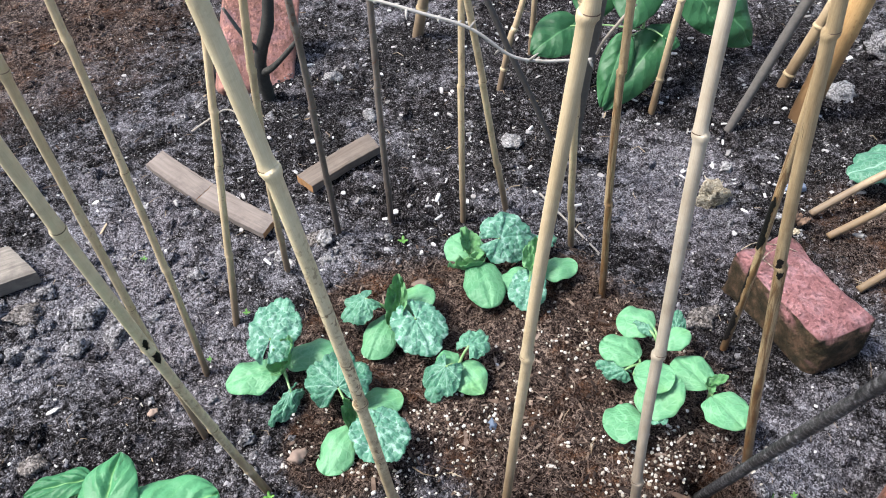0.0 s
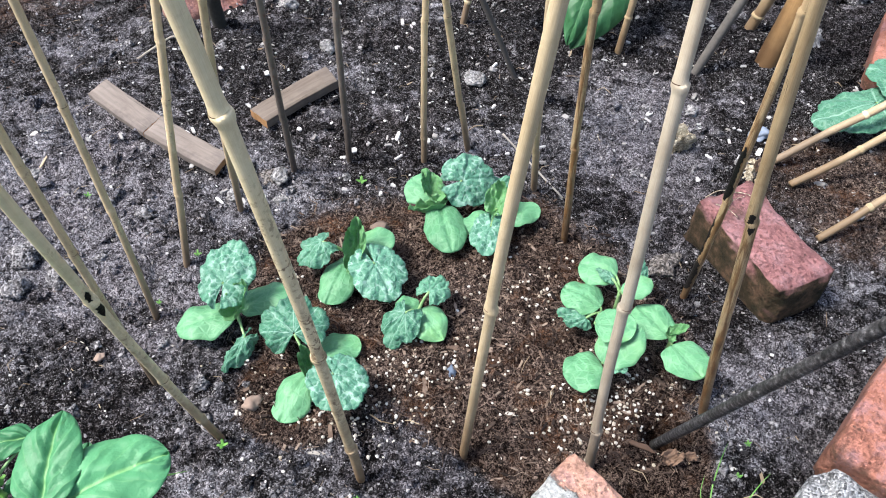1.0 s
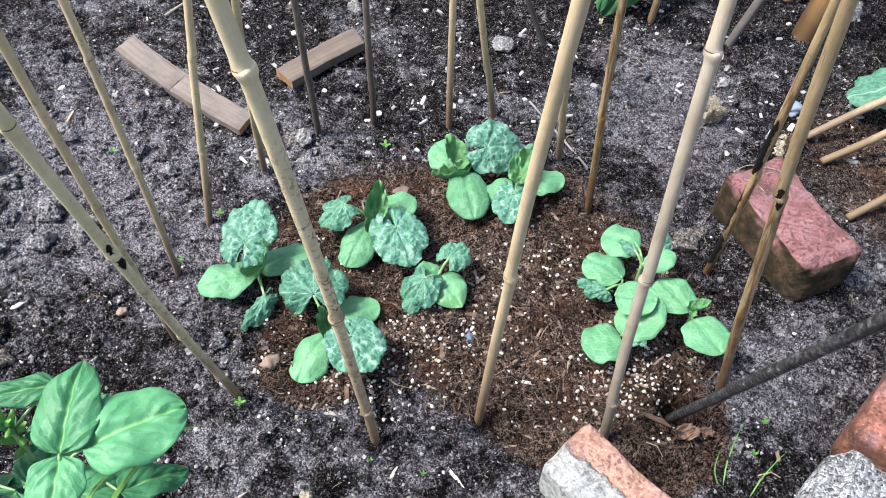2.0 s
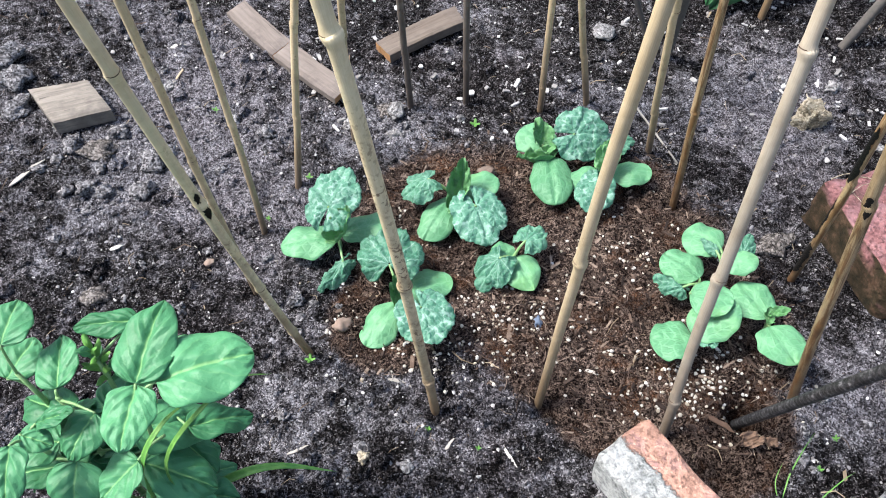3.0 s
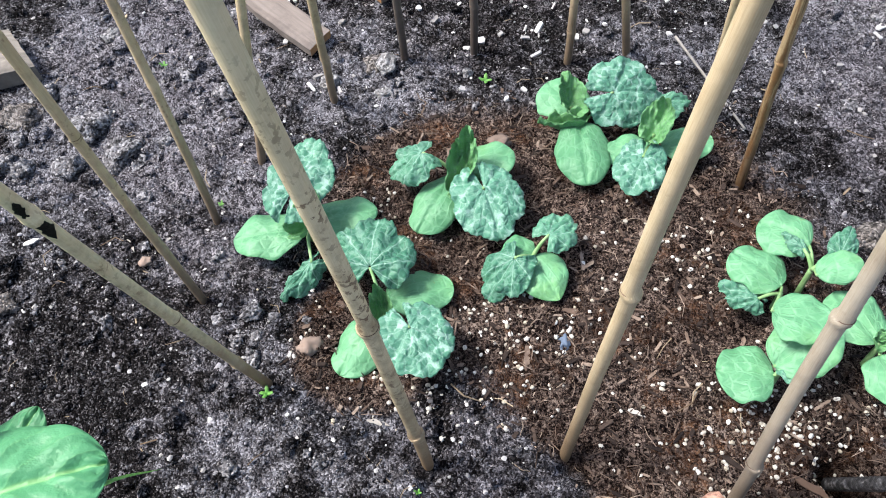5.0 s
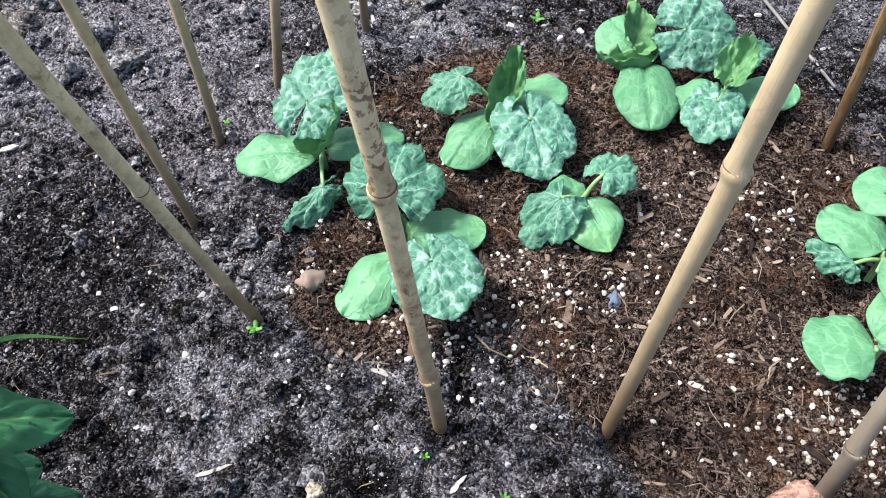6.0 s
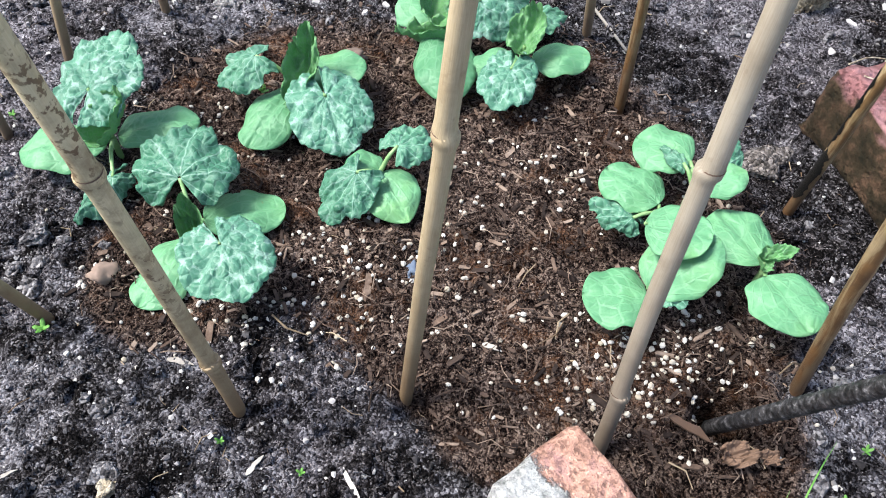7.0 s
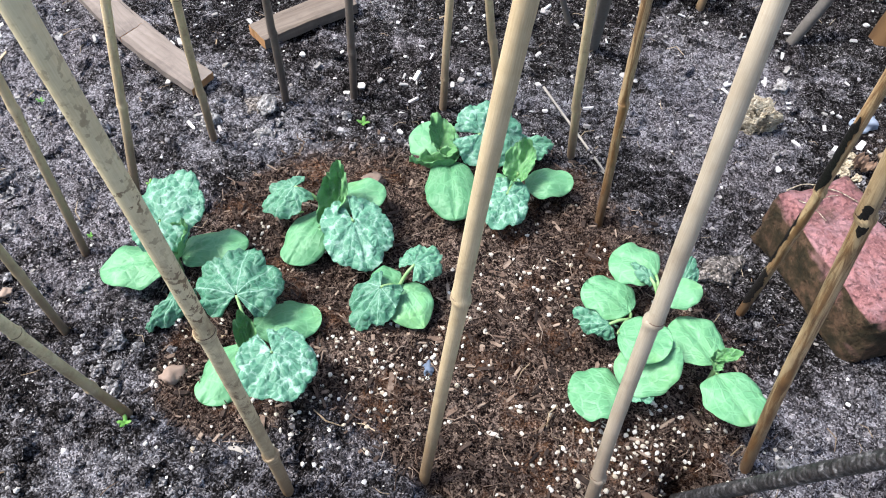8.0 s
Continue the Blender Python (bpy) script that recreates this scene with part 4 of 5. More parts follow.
seedling((-0.061, 0.853, 0.030), "squash seedling with one broad mottled leaf", (
    ("T", (-0.024, 0.814, 0.060), (0.004, 0.766, 0.040), 0.097),
    ("C", (-0.062, 0.847, 0.035), (-0.096, 0.772, 0.020), 0.054),
    ("C", (-0.052, 0.854, 0.040), (0.002, 0.885, 0.045), 0.055),
    ("Y", (-0.052, 0.849, 0.040), (-0.045, 0.888, 0.083), 0.036),
    ("V", (-0.101, 0.854, 0.066), (-0.139, 0.836, 0.050), 0.074)), 3)
seedling((0.037, 0.749, 0.030), "small squash seedling with pointed pale seed leaf", (
    ("P", (0.037, 0.749, 0.030), (0.071, 0.705, 0.018), 0.056),
    ("C", (0.039, 0.752, 0.030), (0.004, 0.754, 0.036), 0.042),
    ("V", (0.019, 0.735, 0.046), (-0.007, 0.698, 0.026), 0.072),
    ("V", (0.053, 0.763, 0.056), (0.077, 0.791, 0.056), 0.060)), 4)
seedling((0.075, 0.955, 0.030), "squash seedling with a large mottled leaf", (
    ("C", (0.072, 0.959, 0.035), (0.032, 1.004, 0.045), 0.066),
    ("C", (0.075, 0.949, 0.035), (0.091, 0.858, 0.030), 0.066),
    ("T", (0.112, 0.972, 0.068), (0.166, 0.990, 0.058), 0.104, 0.6),
    ("Y", (0.063, 0.960, 0.050), (0.045, 0.986, 0.075), 0.036),
    ("Y", (0.070, 0.944, 0.030), (0.028, 0.933, 0.030), 0.020)), 5)
seedling((0.161, 0.924, 0.030), "squash seedling with mottled leaves behind a cane", (
    ("C", (0.174, 0.919, 0.035), (0.233, 0.938, 0.035), 0.048),
    ("C", (0.162, 0.915, 0.035), (0.110, 0.906, 0.030), 0.051),
    ("T", (0.151, 0.889, 0.050), (0.139, 0.845, 0.040), 0.072),
    ("Y", (0.163, 0.926, 0.050), (0.177, 0.958, 0.070), 0.040),
    ("V", (0.166, 0.985, 0.045), (0.206, 1.000, 0.045), 0.055)), 6)
seedling((0.324, 0.755, 0.050), "squash seedling with smooth pale seed leaves", (
    ("C", (0.323, 0.781, 0.055), (0.275, 0.810, 0.050), 0.058),
    ("C", (0.322, 0.736, 0.068), (0.363, 0.752, 0.080), 0.036),
    ("V", (0.345, 0.760, 0.072), (0.356, 0.786, 0.085), 0.036),
    ("V", (0.314, 0.772, 0.062), (0.297, 0.789, 0.066), 0.022)), 5)
seedling((0.294, 0.728, 0.040), "squash seedling with one crinkled small leaf", (
    ("C", (0.293, 0.732, 0.048), (0.247, 0.771, 0.045), 0.058),
    ("C", (0.270, 0.678, 0.085), (0.322, 0.666, 0.090), 0.058),
    ("V", (0.270, 0.716, 0.045), (0.235, 0.727, 0.052), 0.042)), 6)
seedling((0.286, 0.638, 0.045), "squash seedling with two round pale seed leaves", (
    ("C", (0.278, 0.628, 0.050), (0.225, 0.629, 0.045), 0.063),
    ("C", (0.277, 0.636, 0.055), (0.330, 0.671, 0.085), 0.060),
    ("V", (0.288, 0.634, 0.060), (0.305, 0.620, 0.064), 0.030)), 7)
seedling((0.380, 0.675, 0.045), "squash seedling with two broad pale seed leaves", (
    ("C", (0.377, 0.675, 0.050), (0.343, 0.730, 0.050), 0.057),
    ("C", (0.375, 0.659, 0.056), (0.399, 0.601, 0.067), 0.060),
    ("Y", (0.379, 0.674, 0.060), (0.400, 0.678, 0.062), 0.016),
    ("Y", (0.373, 0.669, 0.060), (0.368, 0.680, 0.070), 0.014)), 8)


# ---- potato plant ----
def potato_plant():
    rng = random.Random(21)
    foot = (-0.30, 0.33, 0.0)
    p = thing("potato_plant", foot, "bushy potato plant with broad quilted leaves", "plant")
    tops = ((-0.245, 0.322, 0.360), (-0.318, 0.373, 0.325), (-0.335, 0.330, 0.325), (-0.275, 0.365, 0.290), (-0.345, 0.290, 0.320), (-0.385, 0.350, 0.320))
    for top in tops:
        v, f, uv = stalk(foot, (foot[0] + rng.uniform(-0.02, 0.02), foot[1] + rng.uniform(-0.02, 0.02), -0.02), top, 0.0040, 0.0022, 0.02)
        part("stem", mesh_of("stem", v, f, PETIOLE, uv), p)
    upper = (
        ((-0.230, 0.334, 0.372), (-0.160, 0.372, 0.366), 0.066), ((-0.246, 0.329, 0.370), (-0.240, 0.274, 0.365), 0.043),
        ((-0.246, 0.330, 0.372), (-0.244, 0.403, 0.385), 0.050), ((-0.290, 0.411, 0.330), (-0.345, 0.394, 0.335), 0.030),
        ((-0.336, 0.335, 0.330), (-0.355, 0.388, 0.330), 0.038), ((-0.399, 0.348, 0.310), (-0.392, 0.392, 0.310), 0.044),
        ((-0.384, 0.356, 0.360), (-0.390, 0.402, 0.360), 0.044), ((-0.293, 0.318, 0.330), (-0.306, 0.280, 0.315), 0.038))
    lower = (
        ((-0.240, 0.345, 0.260), (-0.198, 0.380, 0.220), 0.040), ((-0.255, 0.293, 0.300), (-0.283, 0.262, 0.280), 0.044),
        ((-0.277, 0.363, 0.180), (-0.240, 0.344, 0.150), 0.036), ((-0.349, 0.291, 0.330), (-0.322, 0.289, 0.320), 0.024),
        ((-0.339, 0.303, 0.330), (-0.299, 0.309, 0.350), 0.022), ((-0.346, 0.277, 0.340), (-0.336, 0.232, 0.320), 0.034),
        ((-0.264, 0.367, 0.300), (-0.255, 0.418, 0.300), 0.038), ((-0.281, 0.344, 0.120), (-0.240, 0.372, 0.100), 0.034))
    for base, tip, width in upper + lower:
        add_broad_leaf(p, foot, base, tip, width, rng, tops)
    for k in range(60):
        a, h = k * 2.4 + rng.uniform(-0.3, 0.3), rng.uniform(0.06, 0.29)
        r0, r1 = rng.uniform(0.02, 0.05), rng.uniform(0.07, 0.115)
        c = (-0.315, 0.315)
        base = (c[0] + r0 * math.cos(a), c[1] + r0 * math.sin(a), h)
        tip = (c[0] + r1 * math.cos(a), c[1] + r1 * math.sin(a) * 0.8, h - rng.uniform(0.0, 0.04))
        add_broad_leaf(p, foot, base, tip, rng.uniform(0.034, 0.052), rng, tops)
    # flower buds and tiny leaves at the growing tip
    for k in range(16):
        a, z = k * 2.4, 0.285 + 0.0036 * k
        base = (-0.318, 0.373, z)
        reach = 0.020 - 0.0007 * k
        tip = (base[0] + reach * math.cos(a), base[1] + reach * math.sin(a), z + 0.014)
        v, f, uv = oval_leaf(foot, base, tip, 0.0065, rng, 0.2)
        part("bud_leaf", mesh_of("bud_leaf", v, f, GRASS if k % 3 else POTATO, uv), p)


def add_broad_leaf(owner, foot, base, tip, width, rng, tops):
    v, f, uv = oval_leaf(foot, base, tip, width, rng, rng.uniform(0.06, 0.14), 0.52 if width > 0.06 else 0.62, 0.020, 0.80 if width > 0.06 else 0.68, 0.036, 44, 22, rng.uniform(0.05, 0.14))
    leaf = part("leaf", mesh_of("leaf", v, f, POTATO, uv), owner)
    stem = min(tops, key=lambda t: (Vector(t) - Vector(base)).length)
    v, f, uv = stalk(foot, (stem[0], stem[1], max(0.02, min(stem[2], base[2] - 0.01))), base, 0.0015, 0.0012, 0.004)
    ob = new("petiole", mesh_of("petiole", v, f, PETIOLE, uv))
    ob.parent = leaf


potato_plant()


def grass_blade(ctrl, width, label="bright green blade of grass"):
    """One bent blade with a raised fold."""
    pts = curve_points(ctrl, 8)
    o = Vector(ctrl[0])

    def fn(u, v):
        i = min(len(pts) - 2, int(u * (len(pts) - 1)))
        p = pts[i].lerp(pts[i + 1], u * (len(pts) - 1) - i)
        d = (pts[i + 1] - pts[i]).normalized()
        side = d.cross(Vector((0, 0, 1))).normalized()
        s = v * 2 - 1
        w = width * 0.5 * (1 - u ** 3) * min(1.0, 0.5 + u * 4)
        return p - o + side * (s * w) + Vector((0, 0, abs(s) * w * 0.5))

    v, f, uv = shell(fn, 24, 4, 0.0004)
    g = thing("grass_blade", ctrl[0], label, "grass", "grass blades")
    part("blade", mesh_of("blade", v, f, GRASS, uv), g)


grass_blade(((-0.30, 0.30, 0.0), (-0.268, 0.335, 0.09), (-0.225, 0.357, 0.118), (-0.182, 0.371, 0.12), (-0.128, 0.381, 0.098)), 0.012)
grass_blade(((-0.285, 0.285, 0.0), (-0.262, 0.285, 0.22), (-0.250, 0.292, 0.30), (-0.234, 0.318, 0.325), (-0.217, 0.345, 0.325)), 0.0075)
grass_blade(((-0.262, 0.290, 0.0), (-0.248, 0.296, 0.20), (-0.240, 0.307, 0.28), (-0.204, 0.345, 0.32), (-0.185, 0.374, 0.315), (-0.166, 0.394, 0.29)), 0.0058)
grass_blade(((0.386, 0.455, 0.0), (0.394, 0.480, 0.010), (0.412, 0.512, 0.016), (0.428, 0.536, 0.020)), 0.0016)
grass_blade(((0.415, 0.440, 0.0), (0.430, 0.458, 0.012), (0.452, 0.478, 0.018), (0.470, 0.492, 0.016)), 0.0016)
grass_blade(((0.380, 0.450, 0.0), (0.376, 0.470, 0.012), (0.385, 0.492, 0.02)), 0.0013)


# ---- bean plant and another squash at the edge of the bed ----
def heart_leaf(origin, base, tip, width, rng):
    b, t, o = Vector(base), Vector(tip), Vector(origin)
    axis = t - b
    length = axis.length
    side = axis.cross(Vector((0, -0.7, 1))).normalized()
    up = side.cross(axis).normalized()
    ph = rng.uniform(0, 6)

    def fn(u, v):
        s = v * 2 - 1
        w = width * 0.5 * (max(0.0, math.sin(math.pi * (u ** 0.62) * 0.995)) ** 0.75)
        back = -0.16 * length * (abs(s) ** 1.3) * math.exp(-u * 5) * 1.6
        h = length * (0.10 * math.sin(math.pi * u) - 0.12 * s * s * math.sin(math.pi * u) - 0.03 * math.exp(-s * s * 40) + 0.02 * math.sin(u * 14 + s * 3 + ph))
        return b - o + axis * u + axis.normalized() * back + side * (s * w) + up * h

    return shell(fn, 18, 14)


def bean_plant():
    rng = random.Random(5)
    foot = (0.44, 1.47, 0.0)
    p = thing("bean_plant", foot, "bean plant with broad heart-shaped dark green leaves", "plant")
    tops = ((0.43, 1.49, 0.22), (0.56, 1.56, 0.24))
    for top in tops:
        v, f, uv = stalk(foot, (foot[0], foot[1], -0.02), top, 0.004, 0.0025, 0.02)
        part("stem", mesh_of("stem", v, f, PETIOLE, uv), p)
    for base, tip, width in (
            ((0.292, 1.520, 0.135), (0.208, 1.470, 0.105), 0.085), ((0.455, 1.457, 0.125), (0.349, 1.380, 0.020), 0.080),
            ((0.385, 1.440, 0.130), (0.341, 1.378, 0.030), 0.055), ((0.470, 1.440, 0.140), (0.500, 1.440, 0.125), 0.034),
            ((0.520, 1.475, 0.222), (0.577, 1.440, 0.140), 0.080), ((0.575, 1.470, 0.190), (0.650, 1.460, 0.105), 0.095),
            ((0.430, 1.530, 0.230), (0.395, 1.440, 0.165), 0.09), ((0.500, 1.600, 0.26), (0.500, 1.500, 0.20), 0.12),
            ((0.36, 1.60, 0.20), (0.33, 1.53, 0.13), 0.09), ((0.60, 1.64, 0.25), (0.66, 1.56, 0.19), 0.11), ((0.45, 1.66, 0.22), (0.42, 1.58, 0.18), 0.10)):
        v, f, uv = heart_leaf(foot, base, tip, width * 1.15, rng)
        leaf = part("leaf", mesh_of("leaf", v, f, BEAN, uv), p)
        stem = min(tops, key=lambda t: (Vector(t) - Vector(base)).length)
        v, f, uv = stalk(foot, (stem[0], stem[1], min(stem[2], base[2])), base, 0.0020, 0.0015, 0.006)
        ob = new("petiole", mesh_of("petiole", v, f, PETIOLE, uv))
        ob.parent = leaf


bean_plant()


def edge_squash():
    rng = random.Random(8)
    foot = (0.90, 1.12, 0.0)
    p = thing("squash_plant", foot, "squash plant with a broad toothed leaf among canes", "plant")
    for base, tip, width in (((0.835, 1.125, 0.075), (0.735, 1.125, 0.05), 0.13), ((0.885, 1.15, 0.10), (0.90, 1.24, 0.09), 0.12), ((0.93, 1.08, 0.09), (0.99, 1.03, 0.08), 0.12)):
        v, f, uv = lobed_leaf(foot, base, tip, width, rng, 0.05, 0.12)
        leaf = part("leaf", mesh_of("leaf", v, f, VEINED_LEAF, uv), p)
        v, f, uv = stalk(foot, foot, base, 0.004, 0.003, 0.01)
        ob = new("petiole", mesh_of("petiole", v, f, PETIOLE, uv))
        ob.parent = leaf


edge_squash()


# ---- bricks ----
def brick(place, turn, size, material, label, seed, tilt=(0, 0), chip=0.02, mortar=(), wear=0.0034):
    b = thing("brick", place, label, "brick")
    b.rotation_euler = (radians(tilt[0]), radians(tilt[1]), radians(turn))
    v, f = block(size, 24, wear, seed, chip)
    part("brick_body", mesh_of("brick_body", v, f, material), b)
    for off, msize, s in mortar:
        v, f = block(msize, 22, 0.014, s, 0.10)
        v = [q + Vector(off) for q in v]
        part("mortar", mesh_of("mortar", v, f, MORTAR), b, "grey lime mortar stuck to brick")
    return b


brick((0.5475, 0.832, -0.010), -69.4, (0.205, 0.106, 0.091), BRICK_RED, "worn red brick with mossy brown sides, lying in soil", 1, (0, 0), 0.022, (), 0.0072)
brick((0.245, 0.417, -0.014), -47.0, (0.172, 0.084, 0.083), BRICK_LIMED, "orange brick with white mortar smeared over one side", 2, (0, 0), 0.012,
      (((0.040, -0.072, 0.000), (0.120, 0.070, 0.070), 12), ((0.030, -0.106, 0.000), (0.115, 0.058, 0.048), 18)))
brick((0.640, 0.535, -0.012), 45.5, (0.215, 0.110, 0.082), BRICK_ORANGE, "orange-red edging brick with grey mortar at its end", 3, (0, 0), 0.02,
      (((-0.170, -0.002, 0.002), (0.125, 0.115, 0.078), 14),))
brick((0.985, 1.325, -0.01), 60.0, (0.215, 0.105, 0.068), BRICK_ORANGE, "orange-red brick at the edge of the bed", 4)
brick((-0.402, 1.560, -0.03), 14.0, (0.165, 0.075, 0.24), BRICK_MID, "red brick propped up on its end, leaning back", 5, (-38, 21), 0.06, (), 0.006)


# ---- burnt branches by the standing brick ----
def burnt_branch():
    b = thing("burnt_branch", (-0.36, 1.53, 0.0), "charred black forked branch leaning on a brick", "branch")
    o = Vector((-0.36, 1.53, 0.0))
    for name, ctrl, r0, r1 in (("limb", ((-0.355, 1.52, -0.02), (-0.352, 1.50, 0.10), (-0.318, 1.50, 0.19), (-0.30, 1.52, 0.30)), 0.016, 0.011),
                               ("side_limb", ((-0.352, 1.50, 0.075), (-0.32, 1.47, 0.105), (-0.285, 1.46, 0.14), (-0.255, 1.45, 0.175)), 0.008, 0.004),
                               ("side_limb", ((-0.345, 1.50, 0.12), (-0.365, 1.48, 0.17), (-0.39, 1.47, 0.24)), 0.006, 0.003)):
        pts = [q - o for q in curve_points(ctrl, 7)]
        n = len(pts)
        v, f, uv = tube(pts, [(r0 + (r1 - r0) * i / (n - 1)) * (1 + 0.15 * noise.noise(q * 40)) for i, q in enumerate(pts)], 9)
        part(name, mesh_of(name, v, f, BARK, uv), b)


burnt_branch()
stick("dry_root", ((-0.50, 1.40, 0.006), (-0.46, 1.43, 0.018), (-0.43, 1.45, 0.022), (-0.39, 1.43, 0.010)), 0.0022, 0.0016, TWIG, "thin pale root lying on soil", "twig", sides=6)


# ---- boards ----
def board(corners, thick, material, label, seed, lift=0.012, bow=0.0):
    """A weathered board whose top has these four corners, in order round it."""
    a, b, c, d = [Vector((x, y)) for x, y in corners]
    mid = (a + b + c + d) / 4
    t = thing("board", (mid.x, mid.y, 0.0), label, "board", "old boards")
    run = (b - a).normalized()
    turn = math.atan2(run.y, run.x)
    t.rotation_euler = (0, 0, turn)
    back = Matrix.Rotation(-turn, 2)
    v, f = block((1.0, 1.0, 1.0), 11, 0.0, seed, 0.0)
    out = []
    for q in v:
        u, w = q.x + 0.5, q.y + 0.5
        p = a.lerp(b, u).lerp(d.lerp(c, u), w) - mid
        side = (d - a).normalized()
        p = p + side * (bow * math.sin(math.pi * u)) + side * 0.0016 * noise.noise(Vector((u * 9, seed, w * 3))) + run * 0.002 * noise.noise(Vector((w * 7, seed, u * 2)))
        k = noise.noise(Vector((p.x * 30, p.y * 30, seed)))
        edge = min(u, 1 - u, w, 1 - w)
        z = lift + (q.z - 1.0) * thick + 0.0014 * k - (0.0014 if edge < 0.01 and q.z > 0.9 else 0.0)
        p = back @ p
        out.append(Vector((p.x, p.y, z)))
    me = mesh_of("plank", out, f, material, smooth=False)
    part("plank", me, t)
    return t


board(((-0.562, 1.279), (-0.438, 1.164), (-0.415, 1.209), (-0.538, 1.321)), 0.012, BOARD, "pale brown weathered strip of board on soil", 1, 0.020, -0.0015)
board(((-0.4365, 1.1625), (-0.298, 1.061), (-0.280, 1.103), (-0.4135, 1.2075)), 0.013, BOARD, "pale brown weathered strip laid end to end with another", 2, 0.021, -0.002)
board(((-0.223, 1.181), (-0.102, 1.293), (-0.126, 1.339), (-0.256, 1.216)), 0.018, BOARD_BROWN, "short weathered brown board with split end", 3, 0.024, 0.003)
board(((-0.755, 0.938), (-0.668, 0.981), (-0.742, 1.050), (-0.837, 1.014)), 0.026, BOARD_GREY, "grey weathered wooden block lying on soil", 4, 0.032)


# ---- stones, clods, leaf litter ----
def stone(x, y, size, material, label, seed, squash=0.6, category="stone"):
    rng = random.Random(seed)
    if material in (CLOD_GREY, CLOD_PALE):
        size, squash = size * 1.0, 0.62
    v, f = lump(rng, size, squash, 3, 0.75 if material in (CLOD_GREY, CLOD_PALE, STUB) else 0.6)
    ob = new(category, mesh_of(category, v, f, material))
    ob.location = (x, y, ground_height(x, y) + size * squash * 0.35)
    ob.rotation_euler = (rng.uniform(-0.2, 0.2), rng.uniform(-0.2, 0.2), rng.uniform(0, 6))
    tagged(ob, label, category, "stones on the soil")


for i, (x, y, size, mat, label) in enumerate((
        (-0.184, 1.005, 0.010, STONE, "small white stone on dark soil"), (-0.262, 1.017, 0.014, STONE, "white chalky stone on soil"),
        (-0.190, 1.050, 0.016, STONE, "pale flat stone beside canes"), (0.157, 1.303, 0.016, STONE, "smooth grey stone at the back"),
        (-0.078, 1.055, 0.009, STONE, "small white stone by a sprout"), (-0.187, 0.621, 0.013, STONE_BROWN, "rounded brown stone by a cane"),
        (0.080, 0.662, 0.008, STONE_BLUE, "small slate-blue pebble in planting mix"), (-0.262, 0.655, 0.011, CLOD_GREY, "small lump of grey soil"),
        (-0.247, 0.600, 0.009, CLOD_GREY, "grey soil lump by a cane"), (-0.50, 0.86, 0.022, CLOD_GREY, "ashy grey clod of soil"),
        (-0.56, 0.83, 0.018, CLOD_GREY, "ashy grey clod beside another"), (-0.565, 0.90, 0.026, CLOD_GREY, "large ashy clod on soil"),
        (-0.43, 0.62, 0.012, CLOD_GREY, "grey clod by potato leaves"), (-0.40, 0.98, 0.014, CLOD_GREY, "small ashy clod of soil"),
        (-0.02, 0.925, 0.013, STONE_BROWN, "brownish lump in planting mix"), (0.412, 0.838, 0.026, CLOD_PALE, "crumbly pale grey clod beside cane"),
        (0.448, 0.592, 0.007, STONE, "small grey pebble at a cane foot"), (0.07, 0.475, 0.008, STONE, "white pebble on soil"),
        (-0.064, 0.433, 0.008, STONE, "white pebble on ashy soil"), (-0.120, 0.439, 0.009, STUB, "tan chip of stone on soil"),
        (-0.235, 0.480, 0.008, CLOD_GREY, "small grey clod on soil"), (-0.55, 1.295, 0.011, STONE, "white shell-like stone beside board"),
        (-0.13, 1.42, 0.018, STONE, "pale stone at the back of the bed"), (-0.22, 1.58, 0.022, STONE, "whitish stone beside standing brick"),
        (0.55, 1.20, 0.012, STONE, "small white stone on soil"), (0.66, 1.14, 0.018, STONE_BLUE, "bluish grey stone behind brick"),
        (0.60, 1.06, 0.010, STONE, "white stone behind brick"), (0.84, 1.42, 0.030, STONE, "pale stone by wooden stake"), (1.0, 1.58, 0.04, CLOD_GREY, "grey clod at the back"),
        (-0.891, 1.057, 0.028, CLOD_GREY, "dark clod beside wooden block"), (-0.938, 1.114, 0.030, CLOD_GREY, "large dark clod of soil"), (-0.855, 0.985, 0.022, CLOD_GREY, "dark clod against wooden block"),
        (-0.671, 0.909, 0.026, CLOD_PALE, "ashy pale clod of soil"), (-0.655, 0.955, 0.020, CLOD_GREY, "ashy clod by wooden block"), (-0.609, 1.083, 0.014, STONE, "grey stone on soil"),
        (-0.559, 0.629, 0.015, CLOD_PALE, "pale ashy clod by potato plant"), (-0.207, 1.062, 0.018, CLOD_PALE, "pale crumbly lump beside canes"), (-0.409, 0.704, 0.008, STONE_BROWN, "pinkish chip of stone on soil"))):
    stone(x, y, size, mat, label, 300 + i)


clod_rng = random.Random(640)
for i in range(9):
    stone(clod_rng.uniform(-0.76, -0.50), clod_rng.uniform(0.80, 0.93), clod_rng.uniform(0.010, 0.020), CLOD_GREY, "ashy grey clod of soil", 700 + i, 0.9, "clod")
for i in range(8):
    stone(clod_rng.uniform(-0.29, -0.19), clod_rng.uniform(0.595, 0.665), clod_rng.uniform(0.004, 0.008), CLOD_GREY, "small lump of grey soil near a cane", 720 + i, 0.9, "clod")


